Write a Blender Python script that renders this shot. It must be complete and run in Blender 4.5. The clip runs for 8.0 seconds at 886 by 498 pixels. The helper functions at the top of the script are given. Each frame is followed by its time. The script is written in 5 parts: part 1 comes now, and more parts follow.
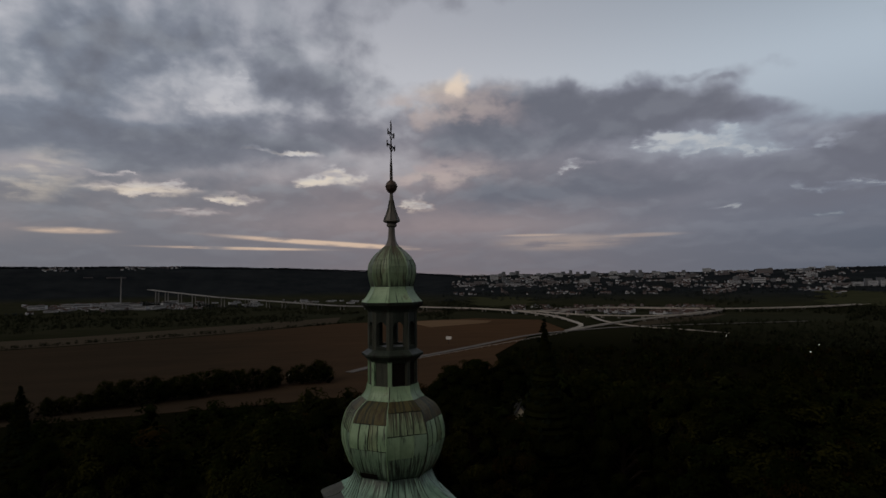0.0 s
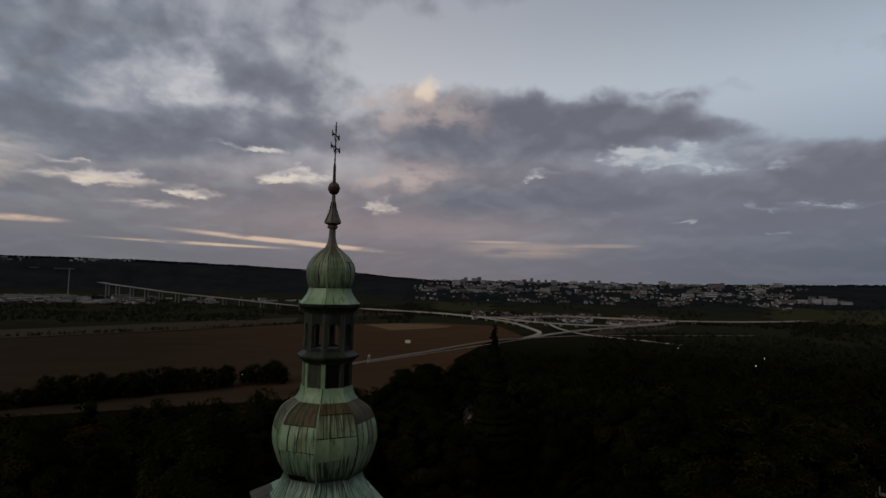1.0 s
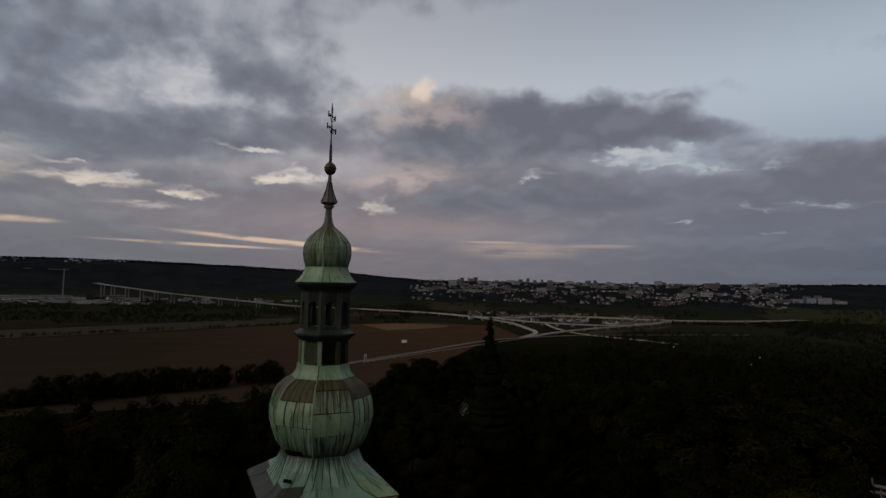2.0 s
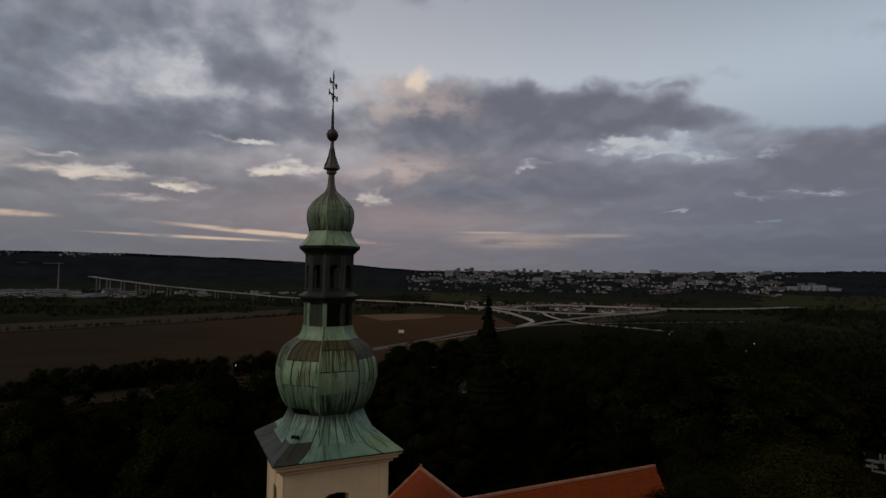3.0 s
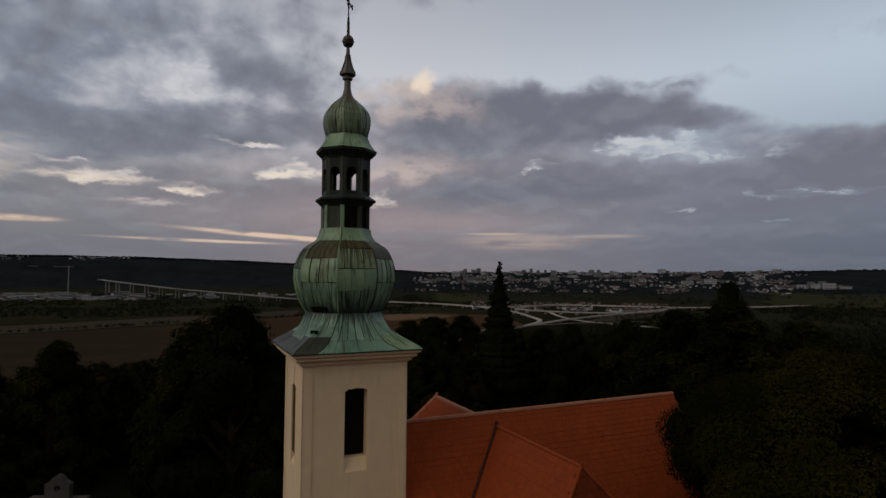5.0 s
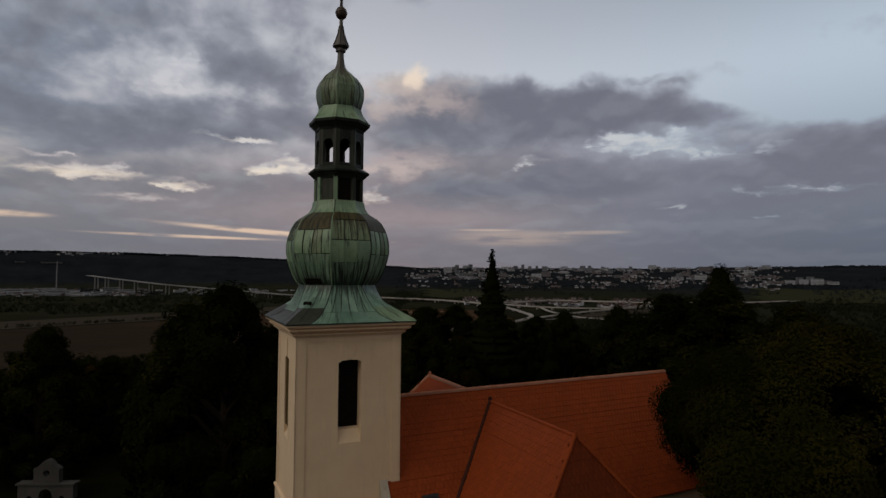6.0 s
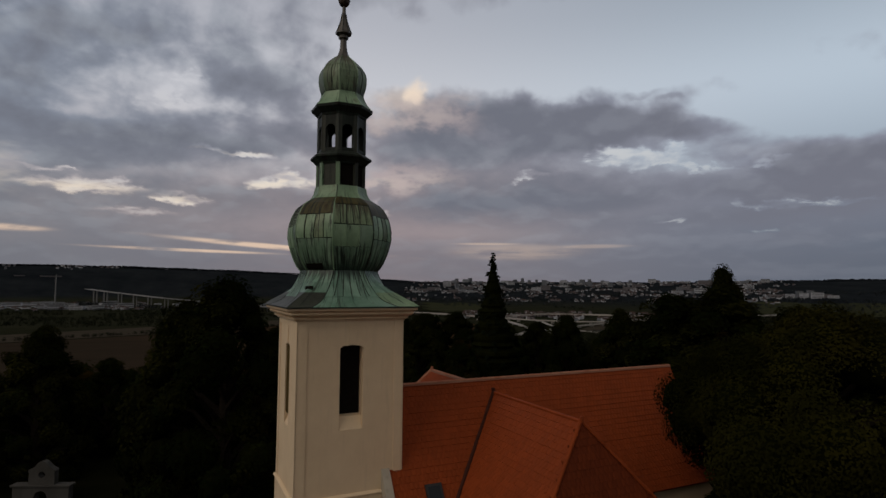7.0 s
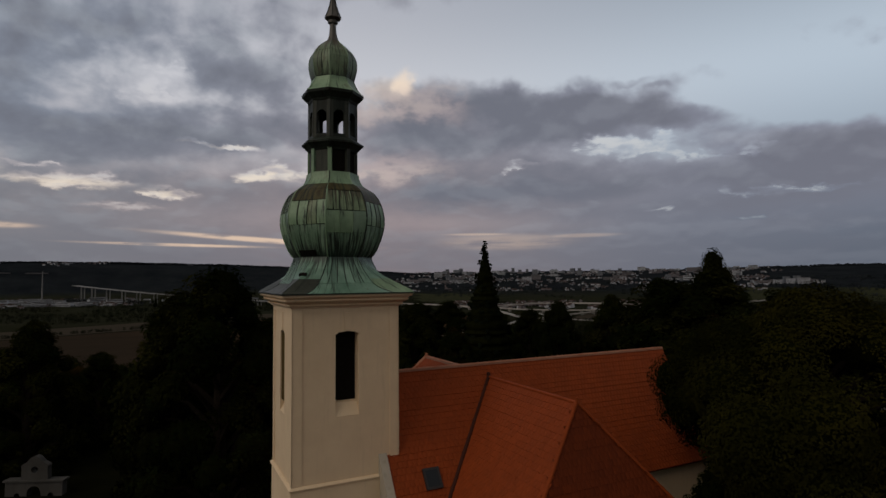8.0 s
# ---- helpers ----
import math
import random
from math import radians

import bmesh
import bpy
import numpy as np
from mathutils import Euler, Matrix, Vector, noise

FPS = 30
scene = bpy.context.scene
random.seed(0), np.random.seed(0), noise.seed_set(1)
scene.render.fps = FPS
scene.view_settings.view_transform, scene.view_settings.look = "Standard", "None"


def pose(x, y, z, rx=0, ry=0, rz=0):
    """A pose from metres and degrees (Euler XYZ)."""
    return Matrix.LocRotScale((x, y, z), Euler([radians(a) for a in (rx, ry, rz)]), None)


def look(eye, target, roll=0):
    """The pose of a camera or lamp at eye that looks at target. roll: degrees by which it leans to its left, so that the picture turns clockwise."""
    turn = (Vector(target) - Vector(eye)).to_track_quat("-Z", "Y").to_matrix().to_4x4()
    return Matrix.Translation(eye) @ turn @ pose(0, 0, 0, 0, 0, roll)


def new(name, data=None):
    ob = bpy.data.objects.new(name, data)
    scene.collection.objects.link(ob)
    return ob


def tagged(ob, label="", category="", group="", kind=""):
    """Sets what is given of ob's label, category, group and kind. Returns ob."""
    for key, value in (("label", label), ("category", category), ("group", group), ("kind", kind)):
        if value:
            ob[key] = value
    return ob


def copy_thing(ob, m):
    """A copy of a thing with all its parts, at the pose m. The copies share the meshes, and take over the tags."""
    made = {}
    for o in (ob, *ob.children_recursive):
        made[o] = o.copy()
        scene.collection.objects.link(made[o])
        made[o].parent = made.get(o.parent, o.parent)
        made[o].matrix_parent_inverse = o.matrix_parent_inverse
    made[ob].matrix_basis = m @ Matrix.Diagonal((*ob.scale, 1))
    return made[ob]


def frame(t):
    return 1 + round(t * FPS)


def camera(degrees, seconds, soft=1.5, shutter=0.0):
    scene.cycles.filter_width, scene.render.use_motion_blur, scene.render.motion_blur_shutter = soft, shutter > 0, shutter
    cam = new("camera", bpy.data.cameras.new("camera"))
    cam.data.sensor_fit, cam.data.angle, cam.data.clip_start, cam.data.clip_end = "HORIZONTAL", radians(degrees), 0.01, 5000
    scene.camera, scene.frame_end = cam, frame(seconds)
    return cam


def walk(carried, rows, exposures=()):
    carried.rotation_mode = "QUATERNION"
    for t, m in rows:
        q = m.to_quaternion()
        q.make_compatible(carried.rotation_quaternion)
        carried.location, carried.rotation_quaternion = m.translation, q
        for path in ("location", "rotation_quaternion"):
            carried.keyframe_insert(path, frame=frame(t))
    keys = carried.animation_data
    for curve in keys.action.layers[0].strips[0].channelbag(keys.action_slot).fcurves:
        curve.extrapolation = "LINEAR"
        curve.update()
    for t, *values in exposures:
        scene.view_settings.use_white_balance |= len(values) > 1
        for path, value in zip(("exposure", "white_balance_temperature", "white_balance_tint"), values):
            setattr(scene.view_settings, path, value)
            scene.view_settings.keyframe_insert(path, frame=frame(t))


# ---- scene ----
cam = camera(76.2, 8.0)

PATH = [
    (0, (-7.097, -25.055, 26.028), (-6.381, -23.19, 26.138), -0.7),
    (0.5, (-6.474, -25.46, 26.19), (-5.666, -23.636, 26.335), 1.6),
    (1, (-6.192, -25.685, 26.063), (-5.358, -23.872, 26.188), 1.4),
    (1.5, (-6.147, -25.743, 25.611), (-5.307, -23.932, 25.74), 1.5),
    (3, (-6.616, -26.248, 23.784), (-5.756, -24.444, 23.878), 0.8),
    (3.5, (-6.818, -26.181, 22.919), (-5.982, -24.365, 22.971), -0.0),
    (4, (-6.871, -25.87, 21.796), (-6.028, -24.058, 21.878), -0.6),
    (4.5, (-6.882, -25.818, 20.274), (-6.056, -23.999, 20.377), 0.2),
    (6, (-6.911, -25.635, 18.17), (-6.046, -23.833, 18.256), 0.4),
    (6.5, (-6.976, -25.508, 17.551), (-6.106, -23.709, 17.641), 0.3),
    (7, (-6.914, -25.317, 16.927), (-6.049, -23.518, 17.062), 0.4),
    (7.5, (-6.937, -25.139, 16.813), (-6.074, -23.341, 16.958), 0.0),
    (8, (-7.03, -25.204, 16.666), (-6.134, -23.419, 16.769), -0.5),
]
walk(cam, [(t, look(eye, target, roll)) for t, eye, target, roll in PATH], [(0.0, 0.05), (3.0, 0.06), (4.5, 0.22), (8.0, 0.22)])


# ---- light: dusk under broken cloud ----
world = bpy.data.worlds.new("dusk_sky")
scene.world = world
world.use_nodes = True
NT = world.node_tree
NT.nodes.clear()


def wm(op, a, b=None, c=None):
    n = NT.nodes.new("ShaderNodeMath")
    n.operation = op
    for i, v in enumerate((a, b, c)):
        if v is None:
            continue
        if isinstance(v, (int, float)):
            n.inputs[i].default_value = v
        else:
            NT.links.new(v, n.inputs[i])
    return n.outputs[0]


def wstep(v, lo, hi):
    n = NT.nodes.new("ShaderNodeMapRange")
    n.interpolation_type = "SMOOTHSTEP"
    NT.links.new(v, n.inputs[0])
    n.inputs[1].default_value, n.inputs[2].default_value = lo, hi
    return n.outputs[0]


def wmix(f, a, b):
    n = NT.nodes.new("ShaderNodeMix")
    n.data_type = "RGBA"
    for i, v in ((0, f), (6, a), (7, b)):
        if isinstance(v, (int, float)):
            n.inputs[i].default_value = v
        elif isinstance(v, tuple):
            n.inputs[i].default_value = (*v, 1)
        else:
            NT.links.new(v, n.inputs[i])
    return n.outputs[2]


def wnoise(vec, scale, detail, rough=0.55, distort=0.0):
    n = NT.nodes.new("ShaderNodeTexNoise")
    NT.links.new(vec, n.inputs["Vector"])
    n.inputs["Scale"].default_value, n.inputs["Detail"].default_value = scale, detail
    n.inputs["Roughness"].default_value, n.inputs["Distortion"].default_value = rough, distort
    return n.outputs[0]


def wvec(x, y, z):
    n = NT.nodes.new("ShaderNodeCombineXYZ")
    for i, v in enumerate((x, y, z)):
        if isinstance(v, (int, float)):
            n.inputs[i].default_value = v
        else:
            NT.links.new(v, n.inputs[i])
    return n.outputs[0]


SUN_AZ, SUN_EL = -108.0, 38.0      # the brightest part of the cloud cover, out of view
tc = NT.nodes.new("ShaderNodeTexCoord")
sep = NT.nodes.new("ShaderNodeSeparateXYZ")
NT.links.new(tc.outputs["Generated"], sep.inputs[0])
dx, dy, dz = sep.outputs
az = wm("MULTIPLY", wm("ARCTAN2", dx, dy), 180 / math.pi)
el = wm("MULTIPLY", wm("ARCSINE", dz), 180 / math.pi)
den = wm("ADD", wm("MAXIMUM", dz, 0.0), 0.16)
flat = wvec(wm("DIVIDE", dx, den), wm("DIVIDE", dy, den), 0.0)
lift = wm("MULTIPLY", wm("LOGARITHM", wm("ADD", wm("MULTIPLY", wm("MAXIMUM", el, -4.0), 0.16), 1.8), math.e), 1.9)
wide = wm("MULTIPLY", az, 0.062)
puff_at = wvec(wide, wm("MULTIPLY", lift, 1.35), 0.7)
big = wnoise(flat, 1.5, 4, 0.6, 0.4)
fine = wnoise(puff_at, 2.1, 6, 0.47, 0.2)
fine_up = wnoise(wvec(wide, wm("ADD", wm("MULTIPLY", lift, 1.35), 0.10), 0.7), 2.1, 4, 0.47, 0.2)
puff = wnoise(wvec(wm("MULTIPLY", az, 0.16), wm("MULTIPLY", lift, 3.4), 5.1), 2.2, 5, 0.52, 0.1)
wisp = wnoise(wvec(wm("MULTIPLY", az, 0.05), wm("MULTIPLY", lift, 3.6), 3.3), 2.4, 6, 0.6, 0.3)
warp = wnoise(wvec(wide, wm("MULTIPLY", lift, 1.2), 9.0), 2.6, 4, 0.55)
azw = wm("ADD", az, wm("MULTIPLY", wm("SUBTRACT", fine, 0.5), 5.5))
calm = wm("ADD", wm("MULTIPLY", wstep(el, 1.5, 12.0), 0.7), 0.3)
elw = wm("ADD", el, wm("MULTIPLY", wm("MULTIPLY", calm, calm), wm("MULTIPLY", wm("SUBTRACT", warp, 0.5), 3.6)))


azs = wm("ADD", az, wm("ADD", wm("MULTIPLY", wm("SUBTRACT", fine, 0.5), 7.0), wm("MULTIPLY", wm("SUBTRACT", puff, 0.5), 9.0)))
els = wm("ADD", el, wm("ADD", wm("MULTIPLY", wm("MULTIPLY", calm, calm), wm("MULTIPLY", wm("SUBTRACT", warp, 0.5), 2.0)), wm("MULTIPLY", calm, wm("MULTIPLY", wm("SUBTRACT", puff, 0.5), 3.2))))


def cloud(at, a, e, w, h, amp, slope=0.0):
    """A soft bank at azimuth a and elevation e, w wide and h high, in degrees."""
    p = wm("SUBTRACT", at[0], a)
    q = wm("SUBTRACT", at[1], e)
    if slope:
        q = wm("SUBTRACT", q, wm("MULTIPLY", p, slope))
    p, q = wm("MULTIPLY", p, 1 / w), wm("MULTIPLY", q, 1 / h)
    r = wm("ADD", wm("MULTIPLY", p, p), wm("MULTIPLY", q, q))
    return wm("MULTIPLY", wm("EXPONENT", wm("MULTIPLY", wm("MULTIPLY", r, r), -1.0)), amp)


def total(rows, at):
    s = cloud(at, *rows[0])
    for row in rows[1:]:
        s = wm("ADD", s, cloud(at, *row))
    return s


BANKS = [(31, 15.2, 12.5, 3.5, 0.66), (40, 15.6, 10, 2.4, 0.55, -0.06), (48, 15.2, 8, 1.3, 0.62, -0.16), (23.5, 16.2, 4.5, 2.6, 0.35), (36, 9.6, 14, 2.0, 0.66), (24, 12.5, 8, 2.5, 0.25),
         (62, 10.0, 12, 2.4, 0.78), (8, 21.5, 7.5, 3.0, 0.15), (53, 12.7, 4.5, 0.9, 0.40), (44, 7.4, 24, 1.9, 0.36), (-11, 19.4, 8, 3.4, 0.30), (6, 18.3, 5.5, 1.9, 0.20), (-8, 12.5, 13, 2.1, 0.66), (8, 14.0, 9, 1.9, 0.50),
         (3, 7.4, 30, 2.8, 0.36), (30, 2.4, 70, 2.8, 0.48), (58, 6.0, 18, 1.8, 0.40), (-6, 23.5, 8, 2.4, 0.22), (-5, 18.6, 15, 4.2, 0.08), (-32, 14, 14, 8, 0.4), (86, 9, 16, 7, 0.4), (45, 18.4, 1.6, 0.45, 0.30), (48, 17.6, 1.2, 0.35, 0.25)]
BREAKS = [(-1.2, 16.4, 2.3, 1.0, 0.34), (1, 18.8, 1.8, 0.7, 0.25), (44.3, 12.7, 3.6, 0.95, 0.70, -0.10), (49, 11.4, 3.2, 0.40, 0.50, -0.15), (-7, 8.5, 4.2, 0.55, 0.62), (-9.8, 9.9, 2, 0.25, 0.5), (9.7, 10.0, 2.6, 0.75, 0.70), (5.8, 12.6, 3.4, 0.45, 0.66, -0.08),
          (0.5, 7.9, 2.2, 0.35, 0.6), (-4, 6.5, 3.0, 0.33, 0.45), (18.7, 7.6, 1.2, 0.7, 0.6), (58.4, 7.4, 5.5, 0.28, 0.7), (34.3, 11.2, 2.4, 0.40, 0.60), (46.4, 6.2, 1.1, 0.28, 0.5), (53.5, 7.8, 1.3, 0.3, 0.4), (55, 5.2, 2, 0.22, 0.4), (56, 11.2, 1.4, 0.3, 0.4)]
OPEN = [(46, 23, 25, 4.0, 0.9), (62, 15.8, 12, 3.0, 0.8), (20, 22.8, 5.5, 3.2, 0.55)]
shred = wnoise(wvec(wm("MULTIPLY", az, 0.13), wm("MULTIPLY", lift, 6.0), 8.2), 2.2, 4, 0.55, 0.2)
breaks = wm("MULTIPLY", total(BREAKS, (azs, els)), wm("ADD", wm("MULTIPLY", wstep(shred, 0.36, 0.62), 0.85), 0.38))
ripple = wm("MULTIPLY", calm, wm("ADD", wm("MULTIPLY", wm("SUBTRACT", fine, 0.5), 0.85), wm("MULTIPLY", wm("SUBTRACT", puff, 0.5), 0.5)))
mottle = wm("MULTIPLY", wstep(el, 11.0, 17.0), wm("MULTIPLY", wm("SUBTRACT", wnoise(wvec(wm("MULTIPLY", az, 0.11), wm("MULTIPLY", lift, 2.3), 2.0), 2.0, 4, 0.48, 0.15), 0.5), 1.45))
density = wm("SUBTRACT", wm("SUBTRACT", wm("ADD", wm("ADD", total(BANKS, (azw, elw)), 0.18), wm("ADD", ripple, mottle)), breaks), total(OPEN, (azw, elw)))
cover = wstep(density, -0.10, 0.58)
core = wstep(density, 0.30, 1.05)
rim = wm("MULTIPLY", wstep(wm("SUBTRACT", fine, fine_up), -0.03, 0.12), wm("MULTIPLY", calm, wm("SUBTRACT", 1.0, wm("MULTIPLY", core, 0.6))))
nish = NT.nodes.new("ShaderNodeTexSky")
nish.sky_type, nish.sun_disc = "NISHITA", False
nish.sun_elevation, nish.sun_rotation = radians(SUN_EL), radians(SUN_AZ)
nish.air_density, nish.dust_density = 1.2, 2.0
nsky = NT.nodes.new("ShaderNodeMix")
nsky.data_type, nsky.blend_type = "RGBA", "MULTIPLY"
nsky.inputs[0].default_value = 1.0
NT.links.new(nish.outputs[0], nsky.inputs[6])
nsky.inputs[7].default_value = (0.10, 0.10, 0.10, 1)
up = wstep(el, 2.0, 20.0)
side = wstep(az, 8.0, 66.0)
low = wmix(side, (0.30, 0.235, 0.235), (0.122, 0.150, 0.198))
high = wmix(side, (0.51, 0.51, 0.54), (0.42, 0.485, 0.555))
high = wmix(wstep(el, 17.0, 28.0), high, wmix(side, (0.38, 0.385, 0.425), (0.275, 0.32, 0.375)))
clear = wmix(0.07, wmix(up, low, high), nsky.outputs[2])
pale = wmix(side, (0.40, 0.43, 0.465), (0.37, 0.395, 0.45))
mauve = wmix(side, wmix(wstep(el, 7.0, 14.0), (0.170, 0.174, 0.196), (0.198, 0.225, 0.278)), (0.205, 0.218, 0.272))
mauve = wmix(wm("MULTIPLY", side, wstep(el, 11.0, 2.0)), mauve, (0.098, 0.121, 0.160))
heart = wm("EXPONENT", wm("MULTIPLY", wm("POWER", wm("ABSOLUTE", wm("MULTIPLY", wm("SUBTRACT", az, 20.0), 1 / 20)), 2.0), -1.0))
mauve = wmix(wm("MULTIPLY", heart, wm("SUBTRACT", 1.0, wm("MULTIPLY", up, 0.7))), mauve, (0.242, 0.200, 0.210))
dark = wmix(side, (0.132, 0.141, 0.173), (0.141, 0.147, 0.182))
bank = wmix(wm("MULTIPLY", rim, 0.28), wmix(core, mauve, dark), pale)
sky = wmix(cover, clear, bank)
sky = wmix(wm("MULTIPLY", wm("MULTIPLY", wstep(breaks, 0.10, 0.9), wm("SUBTRACT", 1.0, cover)), 0.55), sky, (0.56, 0.56, 0.55))
# warm light caught by cloud edges and thin streaks low in the west
warm = total([(20.5, 17.8, 3.6, 1.7, 0.26), (21.5, 10.7, 3.6, 1.1, 0.45), (26, 17.6, 2.5, 1.3, 0.2), (-7, 8.4, 4.2, 0.5, 0.75), (9.7, 9.9, 2.5, 0.6, 0.75), (0.5, 7.9, 2.2, 0.3, 0.7),
              (18.7, 7.5, 1.2, 0.55, 0.6), (5.8, 12.6, 3.2, 0.35, 0.45), (-15, 9, 3, 2, 0.4)], (azs, els))
streaks = total([(10, 3.75, 10.0, 0.24, 1.1, -0.066), (1.7, 3.25, 7.5, 0.14, 0.9, -0.015), (-12.6, 4.6, 3.0, 0.26, 0.9), (30, 4.4, 3.0, 0.12, 0.35), (33, 3.6, 6.0, 0.8, 0.30), (40.5, 4.1, 3.4, 0.2, 0.25)], (az, el))
warm = wm("MULTIPLY", warm, wstep(wm("ADD", wm("MULTIPLY", wisp, 0.5), wm("MULTIPLY", puff, 0.5)), 0.40, 0.60))
sky = wmix(wm("MINIMUM", warm, 0.85), sky, (0.74, 0.64, 0.52))
# the lit head of one cumulus over the bank
sky = wmix(total([(22.8, 19.2, 1.25, 0.95, 0.85), (21.4, 18.5, 2.4, 1.1, 0.30)], (wm("ADD", az, wm("MULTIPLY", wm("SUBTRACT", puff, 0.5), 3.0)), wm("ADD", el, wm("MULTIPLY", wm("SUBTRACT", puff, 0.5), 2.4)))), sky, (0.72, 0.60, 0.49))
streaks = wm("MULTIPLY", streaks, wstep(wm("ADD", wm("MULTIPLY", wisp, 0.7), wm("MULTIPLY", puff, 0.3)), 0.34, 0.58))
sky = wmix(wm("MINIMUM", streaks, 0.9), sky, (0.66, 0.49, 0.37))
blush = total([(21.3, 10.8, 4.5, 1.5, 0.70), (25, 17.2, 4.0, 2.0, 0.50), (19.5, 17.6, 3.5, 1.8, 0.45), (14, 6.0, 16, 1.6, 0.18)], (azs, els))
sky = wmix(wm("MULTIPLY", blush, wstep(puff, 0.30, 0.62)), sky, (0.41, 0.335, 0.335))
haze = wm("ADD", wm("MULTIPLY", wstep(el, -1.0, 6.0), 0.20), 0.80)
sky = wmix(haze, (0.06, 0.055, 0.062), sky)
# an even cover of cloud overhead and to the back
back = wstep(wm("SUBTRACT", dy, wm("MULTIPLY", wm("MAXIMUM", wm("SUBTRACT", dz, 0.42), 0.0), 2.0)), 0.35, -0.35)
sky = wmix(wm("MULTIPLY", back, 0.95), sky, wmix(wstep(big, 0.40, 0.62), (0.225, 0.215, 0.21), (0.14, 0.134, 0.132)))
bg = NT.nodes.new("ShaderNodeBackground")
NT.links.new(sky, bg.inputs[0])
bg.inputs[1].default_value = 1.0
wo = NT.nodes.new("ShaderNodeOutputWorld")
NT.links.new(bg.outputs[0], wo.inputs[0])

sun_data = bpy.data.lights.new("sun", "SUN")
sun_data.energy, sun_data.angle, sun_data.color = 0.50, radians(40), (1.0, 0.85, 0.70)
sun = new("sun", sun_data)
sun_dir = Vector((math.sin(radians(SUN_AZ)) * math.cos(radians(SUN_EL)), math.cos(radians(SUN_AZ)) * math.cos(radians(SUN_EL)), math.sin(radians(SUN_EL))))
sun.matrix_world = look(sun_dir * 100, (0, 0, 0))


# ---- materials ----
def material(name, rough=0.8, metal=0.0):
    m = bpy.data.materials.new(name)
    m.use_nodes = True
    b = m.node_tree.nodes["Principled BSDF"]
    b.inputs["Roughness"].default_value, b.inputs["Metallic"].default_value = rough, metal
    if rough > 0.7:      # matt: no sheen at grazing angles
        b.inputs["Specular IOR Level"].default_value = 0.0 if rough > 0.9 else 0.12
    return m


def mnode(m, kind, **props):
    n = m.node_tree.nodes.new(kind)
    for k, v in props.items():
        n.inputs[k].default_value = v
    return n


def mlink(m, a, b):
    m.node_tree.links.new(a, b)


def world_coords(m, scale=(1, 1, 1)):
    t = m.node_tree.nodes.new("ShaderNodeNewGeometry")
    mp = m.node_tree.nodes.new("ShaderNodeMapping")
    mp.inputs["Scale"].default_value = scale
    mlink(m, t.outputs["Position"], mp.inputs[0])
    return mp.outputs[0]


def mnoise(m, vec, scale, detail=5, rough=0.6, distort=0.0):
    n = mnode(m, "ShaderNodeTexNoise", Scale=scale, Detail=detail, Roughness=rough, Distortion=distort)
    mlink(m, vec, n.inputs["Vector"])
    return n.outputs[0]


def mramp(m, f, stops):
    r = m.node_tree.nodes.new("ShaderNodeValToRGB")
    e = r.color_ramp.elements
    while len(e) < len(stops):
        e.new(0.5)
    for i, (p, c) in enumerate(stops):
        e[i].position, e[i].color = p, (*c, 1)
    mlink(m, f, r.inputs[0])
    return r.outputs[0]


def mmix(m, f, a, b, mode="MIX"):
    n = m.node_tree.nodes.new("ShaderNodeMix")
    n.data_type, n.blend_type = "RGBA", mode
    for i, v in ((0, f), (6, a), (7, b)):
        if isinstance(v, (int, float)):
            n.inputs[i].default_value = v
        elif isinstance(v, tuple):
            n.inputs[i].default_value = (*v, 1)
        else:
            mlink(m, v, n.inputs[i])
    return n.outputs[2]


def mmath(m, op, a, b):
    n = m.node_tree.nodes.new("ShaderNodeMath")
    n.operation = op
    for i, v in enumerate((a, b)):
        if isinstance(v, (int, float)):
            n.inputs[i].default_value = v
        else:
            mlink(m, v, n.inputs[i])
    return n.outputs[0]


def mstep(m, f, lo, hi):
    n = m.node_tree.nodes.new("ShaderNodeMapRange")
    n.inputs[1].default_value, n.inputs[2].default_value = lo, hi
    mlink(m, f, n.inputs[0])
    return n.outputs[0]


def finish(m, col, bump=None, strength=0.3, dist=0.02):
    b = m.node_tree.nodes["Principled BSDF"]
    mlink(m, col, b.inputs["Base Color"])
    if bump is not None:
        n = mnode(m, "ShaderNodeBump", Strength=strength, Distance=dist)
        mlink(m, bump, n.inputs["Height"])
        mlink(m, n.outputs[0], b.inputs["Normal"])
    return m


def rnd(m):
    return m.node_tree.nodes.new("ShaderNodeObjectInfo").outputs["Random"]


def island(m):
    return m.node_tree.nodes.new("ShaderNodeNewGeometry").outputs["Random Per Island"]


def make_plaster(name, a, b, stain):
    m = material(name, 0.9)
    w = world_coords(m)
    broad, grain = mnoise(m, w, 0.7, 5), mnoise(m, w, 40, 3)
    streak = mnoise(m, world_coords(m, (3.0, 3.0, 0.35)), 1.6, 5)
    col = mmix(m, mstep(m, broad, 0.35, 0.7), a, b)
    col = mmix(m, mmix(m, mstep(m, streak, 0.55, 0.85), (0, 0, 0), (0.5, 0.5, 0.5)), col, stain)
    return finish(m, col, grain, 0.25, 0.01)


PLASTER = make_plaster("cream_lime_plaster", (0.80, 0.625, 0.415), (0.73, 0.56, 0.365), (0.56, 0.43, 0.28))
WHITEWASH = make_plaster("white_limewash", (0.46, 0.41, 0.33), (0.38, 0.34, 0.27), (0.16, 0.17, 0.10))
# far darker than white plaster: tree shade put into the chapel's base colour
SHADED_WHITE = make_plaster("weathered_plaster_in_tree_shade", (0.075, 0.072, 0.066), (0.055, 0.053, 0.048), (0.03, 0.03, 0.027))


